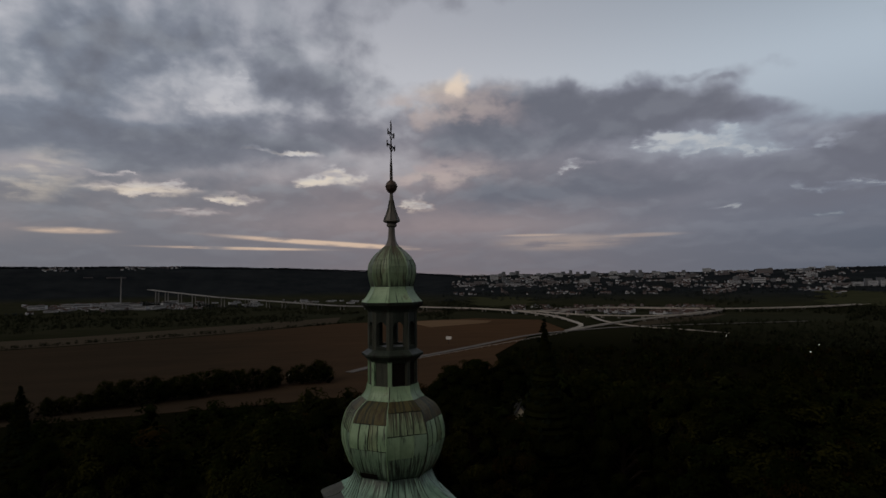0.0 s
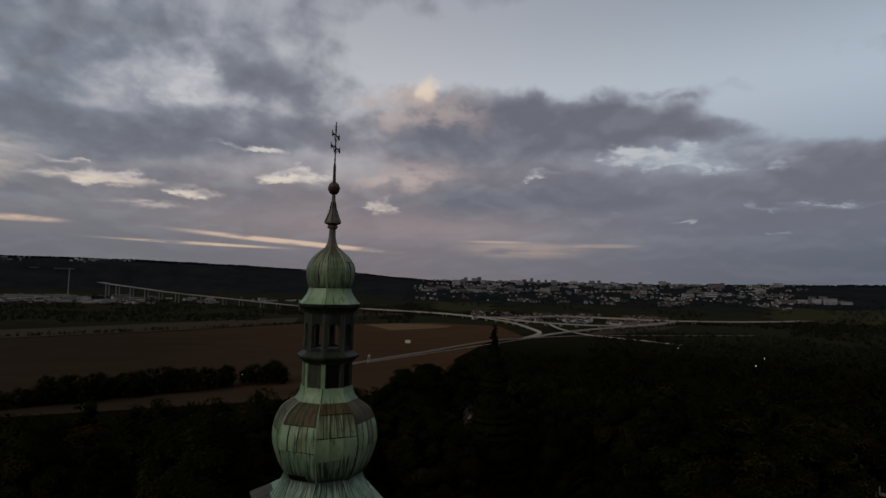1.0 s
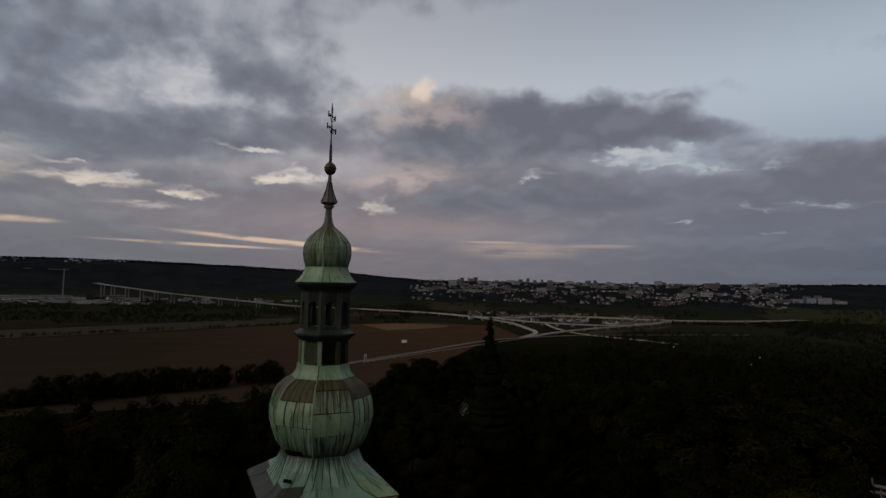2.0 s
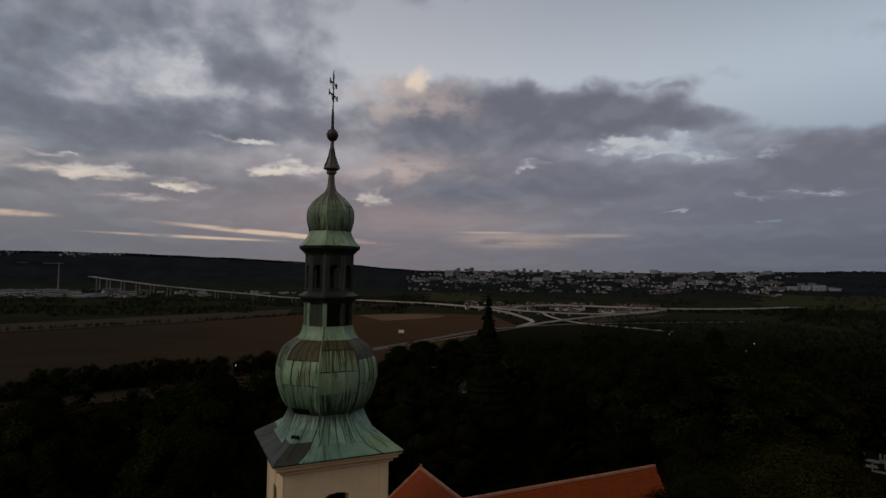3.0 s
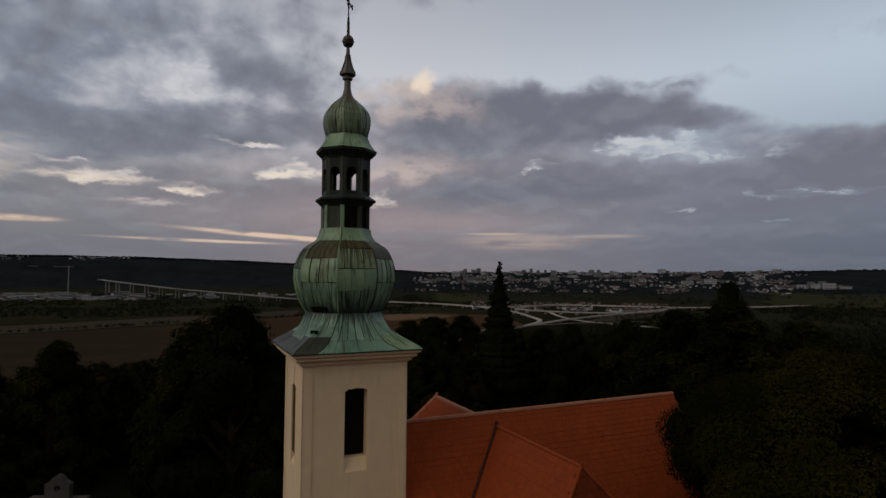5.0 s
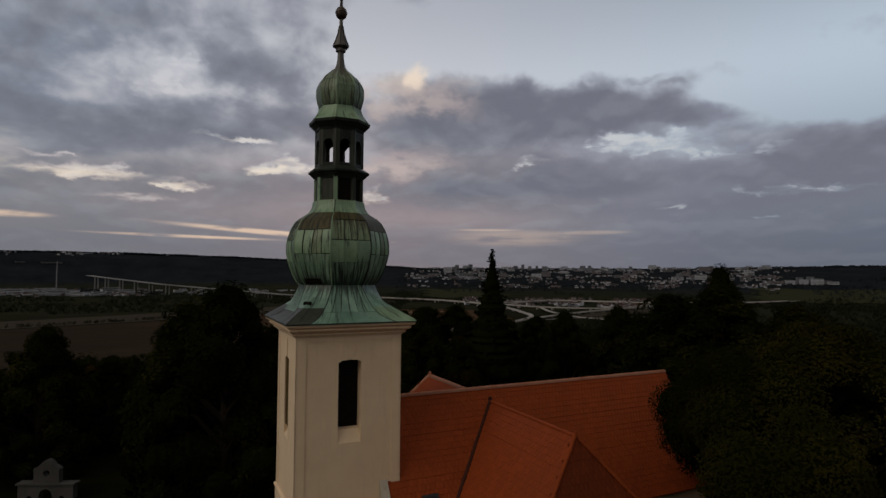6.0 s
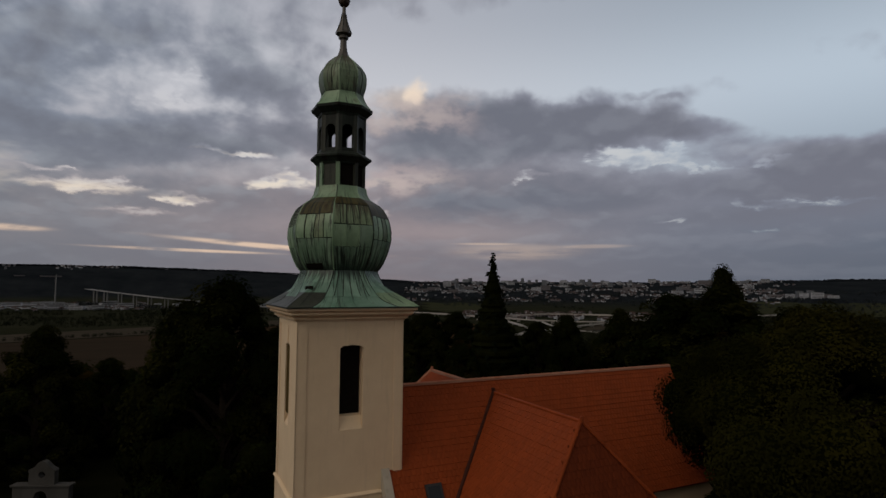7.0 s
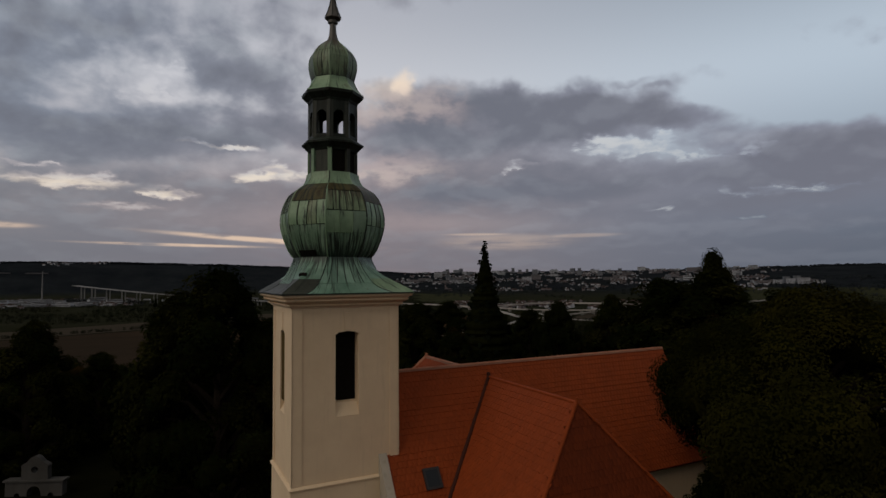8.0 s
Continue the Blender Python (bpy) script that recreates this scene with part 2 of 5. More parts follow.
def make_copper(name, green, pale, brown, wear, streaks=0.54, drips=()):
    """Patinated sheet: verdigris with dark runs down the fall and brown bare copper."""
    m = material(name, 0.5, 0.0)
    w = world_coords(m)
    # runs follow the fall of the domes, which stand round the tower's axis
    xyz, turn, rad, at = (m.node_tree.nodes.new(k) for k in ("ShaderNodeSeparateXYZ", "ShaderNodeMath", "ShaderNodeMath", "ShaderNodeCombineXYZ"))
    mlink(m, w, xyz.inputs[0])
    turn.operation = "ARCTAN2"
    mlink(m, xyz.outputs[0], turn.inputs[0])
    mlink(m, xyz.outputs[1], turn.inputs[1])
    mlink(m, turn.outputs[0], at.inputs[0])
    mlink(m, xyz.outputs[2], at.inputs[1])

    def fall(across, along):
        mp = m.node_tree.nodes.new("ShaderNodeMapping")
        mp.inputs["Scale"].default_value = (across, along, 1)
        mlink(m, at.outputs[0], mp.inputs[0])
        return mp.outputs[0]
    runs = mnoise(m, fall(15.0, 0.75), 1.0, 3, 0.6, 0.25)
    thin_runs = mnoise(m, fall(42.0, 0.8), 1.0, 3, 0.6, 0.1)
    patch, grain = mnoise(m, w, 1.5, 5, 0.6), mnoise(m, w, 26, 4)
    col = mmix(m, mstep(m, patch, 0.35, 0.68), green, pale)
    r = rnd(m)
    col = mmix(m, mmix(m, r, (0, 0, 0), (0.55, 0.55, 0.55)), col, tuple(c * 0.55 for c in green))
    col = mmix(m, mmix(m, mstep(m, thin_runs, 0.54, 0.70), (0, 0, 0), (0.32, 0.32, 0.32)), col, tuple(c * 0.35 for c in green))
    col = mmix(m, mmix(m, mstep(m, runs, streaks, streaks + 0.10), (0, 0, 0), (0.9, 0.9, 0.9)), col, (0.018, 0.026, 0.02))
    bare = mmix(m, mstep(m, mnoise(m, world_coords(m, (1.6, 1.6, 0.7)), 1.4, 5), wear, wear + 0.14), (0, 0, 0), (0.85, 0.85, 0.85))
    col = mmix(m, bare, col, brown)
    # long stains run from a joint at one height towards another, (z from, z to, colour)
    for z0, z1, stain in drips:
        reach = mstep(m, xyz.outputs[2], z1, z0)
        ragged = mnoise(m, fall(24.0, 0.45), 1.0, 3, 0.55, 0.2)
        col = mmix(m, mmix(m, mstep(m, mmath(m, "ADD", ragged, mmath(m, "MULTIPLY", reach, 0.36)), 0.66, 0.80), (0, 0, 0), (0.88, 0.88, 0.88)), col, stain)
    return finish(m, col, grain, 0.2, 0.01)


COPPER = make_copper("green_copper_patina", (0.185, 0.300, 0.170), (0.320, 0.460, 0.285), (0.09, 0.062, 0.034), 0.62, 0.565)
COPPER_BROWN = make_copper("brown_weathered_copper", (0.086, 0.076, 0.031), (0.118, 0.104, 0.043), (0.044, 0.032, 0.016), 0.50, 0.50)
COPPER_DARK = make_copper("dark_weathered_shaded_copper", (0.020, 0.025, 0.020), (0.040, 0.052, 0.040), (0.016, 0.013, 0.010), 0.52)
COPPER_WET = make_copper("streaked_copper_patina", (0.150, 0.25, 0.160), (0.27, 0.39, 0.275), (0.08, 0.055, 0.032), 0.62, 0.53, ((17.60, 18.95, (0.012, 0.018, 0.014)),))
COPPER_STRIP = make_copper("brown_run_copper_patina", (0.160, 0.235, 0.125), (0.29, 0.38, 0.215), (0.085, 0.058, 0.028), 0.58, 0.54, ((20.55, 19.45, (0.042, 0.030, 0.013)),))
COPPER_SKIRT = make_copper("turquoise_skirt_patina", (0.135, 0.265, 0.185), (0.27, 0.43, 0.325), (0.06, 0.05, 0.03), 0.63, 0.55, ((17.70, 16.75, (0.014, 0.026, 0.020)),))
for sheet in (COPPER_BROWN, COPPER_DARK):
    sheet.node_tree.nodes["Principled BSDF"].inputs["Specular IOR Level"].default_value = 0.15
COPPER_GREY = make_copper("grey_weathered_lit_sheet", (0.048, 0.052, 0.041), (0.078, 0.086, 0.066), (0.05, 0.042, 0.034), 0.6)
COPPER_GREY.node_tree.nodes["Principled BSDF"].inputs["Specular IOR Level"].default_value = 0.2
COPPER_TARN = make_copper("tarnished_dome_top", (0.135, 0.200, 0.110), (0.25, 0.35, 0.205), (0.062, 0.038, 0.018), 0.57, 0.52, ((27.75, 26.35, (0.050, 0.034, 0.014)), (25.70, 26.30, (0.030, 0.040, 0.026))))
SPIRE_SHEET = make_copper("brown_grey_spire_sheet", (0.105, 0.092, 0.076), (0.170, 0.158, 0.135), (0.055, 0.040, 0.030), 0.56, 0.55)


def make_tile(name, a, b, moss, source):
    m = material(name, 0.75)
    w = world_coords(m)
    r = source(m)
    col = mmix(m, r, a, b)
    col = mmix(m, mmix(m, mstep(m, mnoise(m, w, 0.45, 6), 0.45, 0.75), (0, 0, 0), (0.35, 0.35, 0.35)), col, moss)
    col = mmix(m, mmix(m, mstep(m, mnoise(m, w, 9, 5), 0.5, 0.8), (0, 0, 0), (0.3, 0.3, 0.3)), col, tuple(c * 0.45 for c in a))
    m.node_tree.nodes["Principled BSDF"].inputs["Specular IOR Level"].default_value = 0.15
    return finish(m, col, mnoise(m, w, 45, 3), 0.3, 0.01)


TILE = make_tile("orange_clay_tile", (0.232, 0.043, 0.0085), (0.270, 0.050, 0.010), (0.170, 0.034, 0.0085), rnd)
TILE_MANY = make_tile("orange_clay_tile_field", (0.232, 0.043, 0.0085), (0.270, 0.050, 0.010), (0.170, 0.034, 0.0085), island)
RIDGE_TILE = make_tile("ridge_clay_tile", (0.36, 0.13, 0.07), (0.44, 0.20, 0.12), (0.30, 0.20, 0.15), rnd)
# darker copy of the roof tile: the front hip's shade put into colour
TILE_SHADED = make_tile("shaded_clay_tile", (0.118, 0.020, 0.004), (0.150, 0.026, 0.005), (0.080, 0.016, 0.004), island)
MORTAR = make_plaster("ridge_mortar", (0.34, 0.19, 0.13), (0.26, 0.13, 0.085), (0.17, 0.08, 0.05))


def make_plain(name, a, b, scale, rough=0.8, metal=0.0, grain=30):
    m = material(name, rough, metal)
    w = world_coords(m)
    col = mmix(m, mstep(m, mnoise(m, w, scale, 6), 0.3, 0.7), a, b)
    return finish(m, col, mnoise(m, w, grain, 3), 0.25, 0.01)


IRON = make_plain("dark_wrought_iron", (0.025, 0.022, 0.02), (0.06, 0.045, 0.035), 6, 0.5, 0.6)
BALL = make_plain("tarnished_copper_ball", (0.09, 0.055, 0.04), (0.05, 0.038, 0.03), 5, 0.5, 0.4)
FLASHING = make_plain("dark_valley_sheet", (0.06, 0.020, 0.013), (0.04, 0.015, 0.010), 2, 0.85, 0.0)
# near black: the shade inside openings and gaps put into the colour
DARK_FILL = make_plain("dark_opening_fill", (0.008, 0.007, 0.006), (0.014, 0.011, 0.009), 4, 0.95)
DARK_FILL.node_tree.nodes["Principled BSDF"].inputs["Specular IOR Level"].default_value = 0.05
SHUTTER_OCHRE = make_plain("ochre_wooden_shutter", (0.105, 0.070, 0.022), (0.075, 0.050, 0.017), 3, 0.95)
SHUTTER_OCHRE.node_tree.nodes["Principled BSDF"].inputs["Specular IOR Level"].default_value = 0.05
GLASS = material("skylight_glass", 0.08)
GLASS.node_tree.nodes["Principled BSDF"].inputs["Specular IOR Level"].default_value = 0.2
GLASS.node_tree.nodes["Principled BSDF"].inputs["Base Color"].default_value = (0.02, 0.024, 0.028, 1)
DARK_FRAME = make_plain("dark_sheet_frame", (0.02, 0.02, 0.02), (0.035, 0.03, 0.028), 8, 0.5, 0.3)
BARK = make_plain("grey_brown_bark", (0.022, 0.017, 0.013), (0.014, 0.011, 0.008), 3, 0.95, 0, 14)
# darker than CONCRETE: distance haze and dimness put into the base colour
FAR_CONCRETE = make_plain("dim_far_concrete", (0.24, 0.24, 0.24), (0.19, 0.19, 0.19), 0.05, 0.9, 0, 2)
CONCRETE = make_plain("pale_road_concrete", (0.40, 0.37, 0.335), (0.32, 0.30, 0.275), 0.05, 0.85, 0, 2)
ASPHALT = make_plain("grey_asphalt", (0.12, 0.11, 0.10), (0.09, 0.083, 0.077), 0.06, 0.9, 0, 2)
STONE = make_plain("weathered_grave_stone", (0.15, 0.142, 0.13), (0.085, 0.08, 0.074), 2.5, 0.8)
SIGN_WHITE = make_plain("white_painted_panel", (0.75, 0.74, 0.70), (0.62, 0.60, 0.57), 0.4, 0.6)


def make_leaf(name, a, b, c, bough=0.55, grove=0.09, leaves=True):
    """Leaves that differ a little one by one, more from bough to bough and from crown to crown."""
    m = material(name, 0.75)
    w = world_coords(m)
    one = mmath(m, "MULTIPLY", island(m), 0.16)
    many = mmath(m, "MULTIPLY", mstep(m, mnoise(m, w, bough, 3), 0.34, 0.68), 0.40)
    whole = mmath(m, "MULTIPLY", mstep(m, mnoise(m, w, grove, 2), 0.35, 0.65), 0.44)
    col = mramp(m, mmath(m, "ADD", mmath(m, "ADD", one, many), whole), [(0.05, a), (0.5, b), (0.95, c)])
    m.node_tree.nodes["Principled BSDF"].inputs["Specular IOR Level"].default_value = 0.0
    if leaves:
        n = m.node_tree.nodes.new("ShaderNodeAttribute")
        n.attribute_name = "crown_normal"
        v = m.node_tree.nodes.new("ShaderNodeVectorTransform")
        v.vector_type, v.convert_from, v.convert_to = "NORMAL", "OBJECT", "WORLD"
        mlink(m, n.outputs["Vector"], v.inputs[0])
        mlink(m, v.outputs[0], m.node_tree.nodes["Principled BSDF"].inputs["Normal"])
    return finish(m, col)


LEAF_GREEN = make_leaf("dark_green_leaves", (0.0024, 0.0036, 0.0010), (0.0060, 0.0086, 0.0022), (0.0160, 0.0200, 0.0048))
LEAF_OLIVE = make_leaf("olive_leaves", (0.0044, 0.0052, 0.0013), (0.0110, 0.0120, 0.0027), (0.0270, 0.0255, 0.0055))
LEAF_BRIGHT = make_leaf("yellowing_olive_leaves", (0.0072, 0.0082, 0.0018), (0.0160, 0.0158, 0.0031), (0.0350, 0.0305, 0.0056))
LEAF_RUST = make_leaf("autumn_brown_leaves", (0.0052, 0.0040, 0.0013), (0.0125, 0.0085, 0.0024), (0.0270, 0.0165, 0.0044))
CROWN_SHADE = make_leaf("inner_crown_shade", (0.004, 0.005, 0.0015), (0.006, 0.007, 0.002), (0.010, 0.011, 0.003), 1.6, leaves=False)
# lighter and bluer than the near crowns: distance haze put into colour
HAZED_WOODS = make_leaf("hazed_grey_green_crowns", (0.018, 0.022, 0.024), (0.028, 0.033, 0.034), (0.044, 0.048, 0.046), 0.05, 0.008)
NEEDLE = make_leaf("dark_conifer_needles", (0.004, 0.006, 0.003), (0.007, 0.010, 0.005), (0.013, 0.017, 0.008))
WOODS = make_leaf("far_wood_crowns", (0.0030, 0.0042, 0.0014), (0.0105, 0.0122, 0.0036), (0.0260, 0.0260, 0.0075), 0.3, 0.075)
PLAIN_WOODS = make_leaf("valley_tree_crowns", (0.011, 0.014, 0.008), (0.018, 0.021, 0.012), (0.029, 0.030, 0.016), 0.1, 0.02)


def make_ground():
    m = material("meadow_and_scrub", 0.95)
    w = world_coords(m)
    col = mmix(m, mstep(m, mnoise(m, w, 0.012, 6), 0.38, 0.62), (0.016, 0.019, 0.011), (0.026, 0.026, 0.016))
    col = mmix(m, mstep(m, mnoise(m, w, 0.0032, 5), 0.5, 0.66), col, (0.020, 0.023, 0.015))
    col = mmix(m, mstep(m, mnoise(m, w, 0.15, 5), 0.4, 0.8), col, (0.026, 0.026, 0.016))
    z = m.node_tree.nodes.new("ShaderNodeSeparateXYZ")
    mlink(m, w, z.inputs[0])
    far = m.node_tree.nodes.new("ShaderNodeVectorMath")
    far.operation = "LENGTH"
    mlink(m, w, far.inputs[0])
    # far wooded slopes turn bluish: haze put into the base colour
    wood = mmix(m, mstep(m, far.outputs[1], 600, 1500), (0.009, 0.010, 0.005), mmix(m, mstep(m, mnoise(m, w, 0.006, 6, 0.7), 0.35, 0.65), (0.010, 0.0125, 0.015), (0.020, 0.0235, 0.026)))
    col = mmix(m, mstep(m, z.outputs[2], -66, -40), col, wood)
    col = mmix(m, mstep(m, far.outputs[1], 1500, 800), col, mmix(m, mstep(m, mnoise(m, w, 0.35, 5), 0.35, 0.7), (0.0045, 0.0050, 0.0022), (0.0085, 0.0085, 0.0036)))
    return finish(m, col, mnoise(m, w, 0.6, 5), 0.4, 0.3)


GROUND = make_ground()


def make_field(name, a, b, stretch):
    m = material(name, 0.95)
    col = mmix(m, mstep(m, mnoise(m, world_coords(m, stretch), 0.02, 6), 0.35, 0.7), a, b)
    return finish(m, col, mnoise(m, world_coords(m), 0.8, 4), 0.4, 0.2)




def make_plough():
    """Bare soil, darker and greyer to the west, redder to the east."""
    m = material("ploughed_brown_earth", 0.95)
    w = world_coords(m)
    x = m.node_tree.nodes.new("ShaderNodeSeparateXYZ")
    mlink(m, w, x.inputs[0])
    soil = mmath(m, "ADD", x.outputs[0], mmath(m, "MULTIPLY", mnoise(m, w, 0.006, 4), 300.0))
    east = mstep(m, soil, 40.0, 620.0)
    furrow = mstep(m, mnoise(m, world_coords(m, (0.5, 2.0, 1)), 0.02, 6), 0.35, 0.7)
    col = mmix(m, furrow, mmix(m, east, (0.036, 0.027, 0.019), (0.074, 0.044, 0.026)), mmix(m, east, (0.029, 0.0225, 0.016), (0.056, 0.034, 0.021)))
    return finish(m, col, mnoise(m, w, 0.8, 4), 0.4, 0.2)


PLOUGH = make_plough()
STUBBLE = make_field("pale_stubble", (0.15, 0.10, 0.062), (0.11, 0.075, 0.046), (0.4, 3.0, 1))
DRY_GRASS = make_field("dry_grass_strip", (0.056, 0.047, 0.035), (0.042, 0.036, 0.027), (0.3, 3.0, 1))
MEADOW = make_field("meadow_grass", (0.040, 0.042, 0.023), (0.029, 0.032, 0.018), (0.6, 1.5, 1))
# bluish tint stands in for haze on the far hills
FOREST_HILL = make_field("hazed_forest_hillside", (0.010, 0.0125, 0.015), (0.017, 0.020, 0.0235), (1, 1, 1))
HOUSE_WALL = [make_plain("house_wall_" + n, a, b, 0.05, 0.85, 0, 2) for n, a, b in
              (("white", (0.46, 0.475, 0.50), (0.33, 0.345, 0.37)), ("grey", (0.19, 0.20, 0.22), (0.14, 0.15, 0.17)), ("rose", (0.17, 0.15, 0.155), (0.125, 0.112, 0.118)))]
HOUSE_ROOF = make_plain("far_red_roof", (0.07, 0.045, 0.038), (0.05, 0.036, 0.032), 0.05, 0.85, 0, 2)
FLAT_ROOF = make_plain("far_grey_roof", (0.12, 0.12, 0.12), (0.09, 0.09, 0.09), 0.05, 0.85, 0, 2)
WINDOW_DARK = make_plain("far_window_band", (0.05, 0.055, 0.065), (0.08, 0.085, 0.09), 0.1, 0.3, 0, 2)
LAMP_GLOW = material("lamp_glow")
LAMP_GLOW.node_tree.nodes["Principled BSDF"].inputs["Emission Color"].default_value = (1.0, 0.92, 0.8, 1)
LAMP_GLOW.node_tree.nodes["Principled BSDF"].inputs["Emission Strength"].default_value = 1.2


# ---- building helpers ----
def mesh_of(name, bm, mat, smooth=False):
    me = bpy.data.meshes.new(name)
    bmesh.ops.recalc_face_normals(bm, faces=bm.faces)
    bm.to_mesh(me)
    bm.free()
    for mm in (mat if isinstance(mat, (list, tuple)) else (mat,)):
        me.materials.append(mm)
    if smooth:
        for p in me.polygons:
            p.use_smooth = True
    return me


def part(name, bm, mat, parent=None, label="", smooth=False):
    ob = new(name, mesh_of(name, bm, mat, smooth))
    ob.parent = parent
    return tagged(ob, label)


def thing(name, label, category, loc=(0, 0, 0), rz=0, group="", kind=""):
    ob = new(name)
    ob.matrix_basis = pose(*loc, 0, 0, rz)
    return tagged(ob, label, category, group, kind)


def box(bm, x0, x1, y0, y1, z0, z1):
    v = [bm.verts.new(p) for p in ((x0, y0, z0), (x1, y0, z0), (x1, y1, z0), (x0, y1, z0), (x0, y0, z1), (x1, y0, z1), (x1, y1, z1), (x0, y1, z1))]
    for f in ((3, 2, 1, 0), (4, 5, 6, 7), (0, 1, 5, 4), (1, 2, 6, 5), (2, 3, 7, 6), (3, 0, 4, 7)):
        bm.faces.new([v[i] for i in f])
    return bm


def rings(bm, loops, cap=(True, True)):
    """A skin over rings of points, one after another."""
    vs = [[bm.verts.new(p) for p in lp] for lp in loops]
    n = len(loops[0])
    for a, b in zip(vs, vs[1:]):
        for i in range(n):
            bm.faces.new((a[i], a[(i + 1) % n], b[(i + 1) % n], b[i]))
    if cap[0]:
        bm.faces.new(vs[0][::-1])
    if cap[1]:
        bm.faces.new(vs[-1])
    return bm


def ngon(r, z, n=8, turn=22.5, cx=0, cy=0):
    return [(cx + r * math.sin(radians(turn + 360 / n * i)), cy - r * math.cos(radians(turn + 360 / n * i)), z) for i in range(n)]


def square(h, z):
    return [(-h, -h, z), (h, -h, z), (h, h, z), (-h, h, z)]


def tube(bm, points, radii, n=6):
    """A round bar along points, tapered."""
    pts = [Vector(p) for p in points]
    if isinstance(radii, (int, float)):
        radii = [radii] * len(pts)
    loops = []
    for i, p in enumerate(pts):
        d = (pts[min(i + 1, len(pts) - 1)] - pts[max(i - 1, 0)]).normalized()
        q = d.to_track_quat("Z", "Y")
        loops.append([p + q @ Vector((radii[i] * math.cos(2 * math.pi * k / n), radii[i] * math.sin(2 * math.pi * k / n), 0)) for k in range(n)])
    return rings(bm, loops)


def slab(bm, pts, thick):
    """A flat polygon given thickness along its normal, downwards."""
    p = [Vector(q) for q in pts]
    nrm = (p[1] - p[0]).cross(p[2] - p[0]).normalized()
    if nrm.z < 0:
        nrm = -nrm
    a = [bm.verts.new(q) for q in p]
    b = [bm.verts.new(q - nrm * thick) for q in p]
    bm.faces.new(a)
    bm.faces.new(b[::-1])
    for i in range(len(p)):
        j = (i + 1) % len(p)
        bm.faces.new((a[i], b[i], b[j], a[j]))
    return bm


def prof(table, z):
    """Radius at height z, between the rows (z, radius) of a profile, eased."""
    for (z0, r0), (z1, r1) in zip(table, table[1:]):
        if z0 <= z <= z1:
            return r0 + (r1 - r0) * (z - z0) / (z1 - z0)
    return table[-1][1] if z > table[-1][0] else table[0][1]


def smooth_profile(rows, per=4):
    """Points on a smooth curve through rows (z, radius)."""
    out = []
    n = len(rows)
    for i in range(n - 1):
        p0, p1, p2, p3 = rows[max(i - 1, 0)], rows[i], rows[i + 1], rows[min(i + 2, n - 1)]
        for k in range(per):
            t = k / per
            out.append(tuple(0.5 * (2 * p1[c] + (p2[c] - p0[c]) * t + (2 * p0[c] - 5 * p1[c] + 4 * p2[c] - p3[c]) * t * t + (3 * p1[c] - p0[c] - 3 * p2[c] + p3[c]) * t ** 3) for c in (0, 1)))
    return out + [rows[-1]]


# ---- the land: a church hill over a wide valley, wooded heights and a town far off ----
VALLEY = -75.0
CREST = [(-180, 0.010), (-30, 0.022), (-13, 0.0235), (-8, 0.0245), (1.5, 0.0225), (8, 0.019), (16.7, 0.0145), (23.5, 0.0085), (29, 0.0085), (40, 0.0085), (52, 0.0095), (60, 0.0125), (75, 0.014), (180, 0.010)]


def ease(v, a, b):
    t = min(max((v - a) / (b - a), 0.0), 1.0)
    return t * t * (3 - 2 * t)


def between(table, v):
    for (a, p), (b, q) in zip(table, table[1:]):
        if a <= v <= b:
            return p + (q - p) * (v - a) / (b - a)
    return table[-1][1]


def land(x, y):
    r = math.hypot(x, y)
    a = math.degrees(math.atan2(x, y))
    z = VALLEY * ease(r, 48, 300 + 130 * ease(a, 26, 42))
    rough = noise.noise((x * 0.004, y * 0.004, 0.3)) * 14 * ease(r, 2200, 3400)
    top = 25.0 + between(CREST, a) * 4600 - VALLEY
    wall = ease(r, 3350, 4350)
    ramp = min(max((r - 2000) / 2700, 0), 1) ** 1.15
    k = ease(a, 14, 24) if a < 100 else 1 - ease(a, 140, 175)
    z += top * (wall * (1 - k) + ramp * k) + rough * 0.4
    return z


def build_land():
    azs = [-180 + 6 * i for i in range(25)] + [-30 + 0.75 * i for i in range(150)] + [82.5 + 6.5 * i for i in range(15)]
    radii = [0, 15, 30, 45, 60, 80, 100, 130, 160, 200, 240, 290, 340, 390, 450, 520, 600, 700, 850, 1000, 1200, 1450, 1700, 1900, 2100, 2300, 2500, 2700, 2900, 3100, 3300, 3450, 3600, 3750, 3900, 4050, 4200, 4350, 4500, 4700, 4900]
    verts, faces = [(0, 0, land(0, 0))], []
    for r in radii[1:]:
        for a in azs:
            x, y = r * math.sin(radians(a)), r * math.cos(radians(a))
            verts.append((x, y, land(x, y)))
    n = len(azs)
    for i in range(n):
        faces.append((0, 1 + i, 1 + (i + 1) % n))
    for k in range(len(radii) - 2):
        for i in range(n):
            a, b = 1 + k * n + i, 1 + k * n + (i + 1) % n
            faces.append((a, a + n, b + n, b))
    me = bpy.data.meshes.new("ground")
    me.from_pydata(verts, [], faces)
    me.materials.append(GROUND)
    for p in me.polygons:
        p.use_smooth = True
    tagged(new("ground", me), "dark meadow hill falling to a wide river plain", "ground", kind="structure")


build_land()


def sheet(name, pts, z, mat, label, cat="field"):
    bm = bmesh.new()
    slab(bm, [(x, y, z) for x, y in pts], 0.5)
    return tagged(part(name, bm, mat), label, cat, kind="structure")


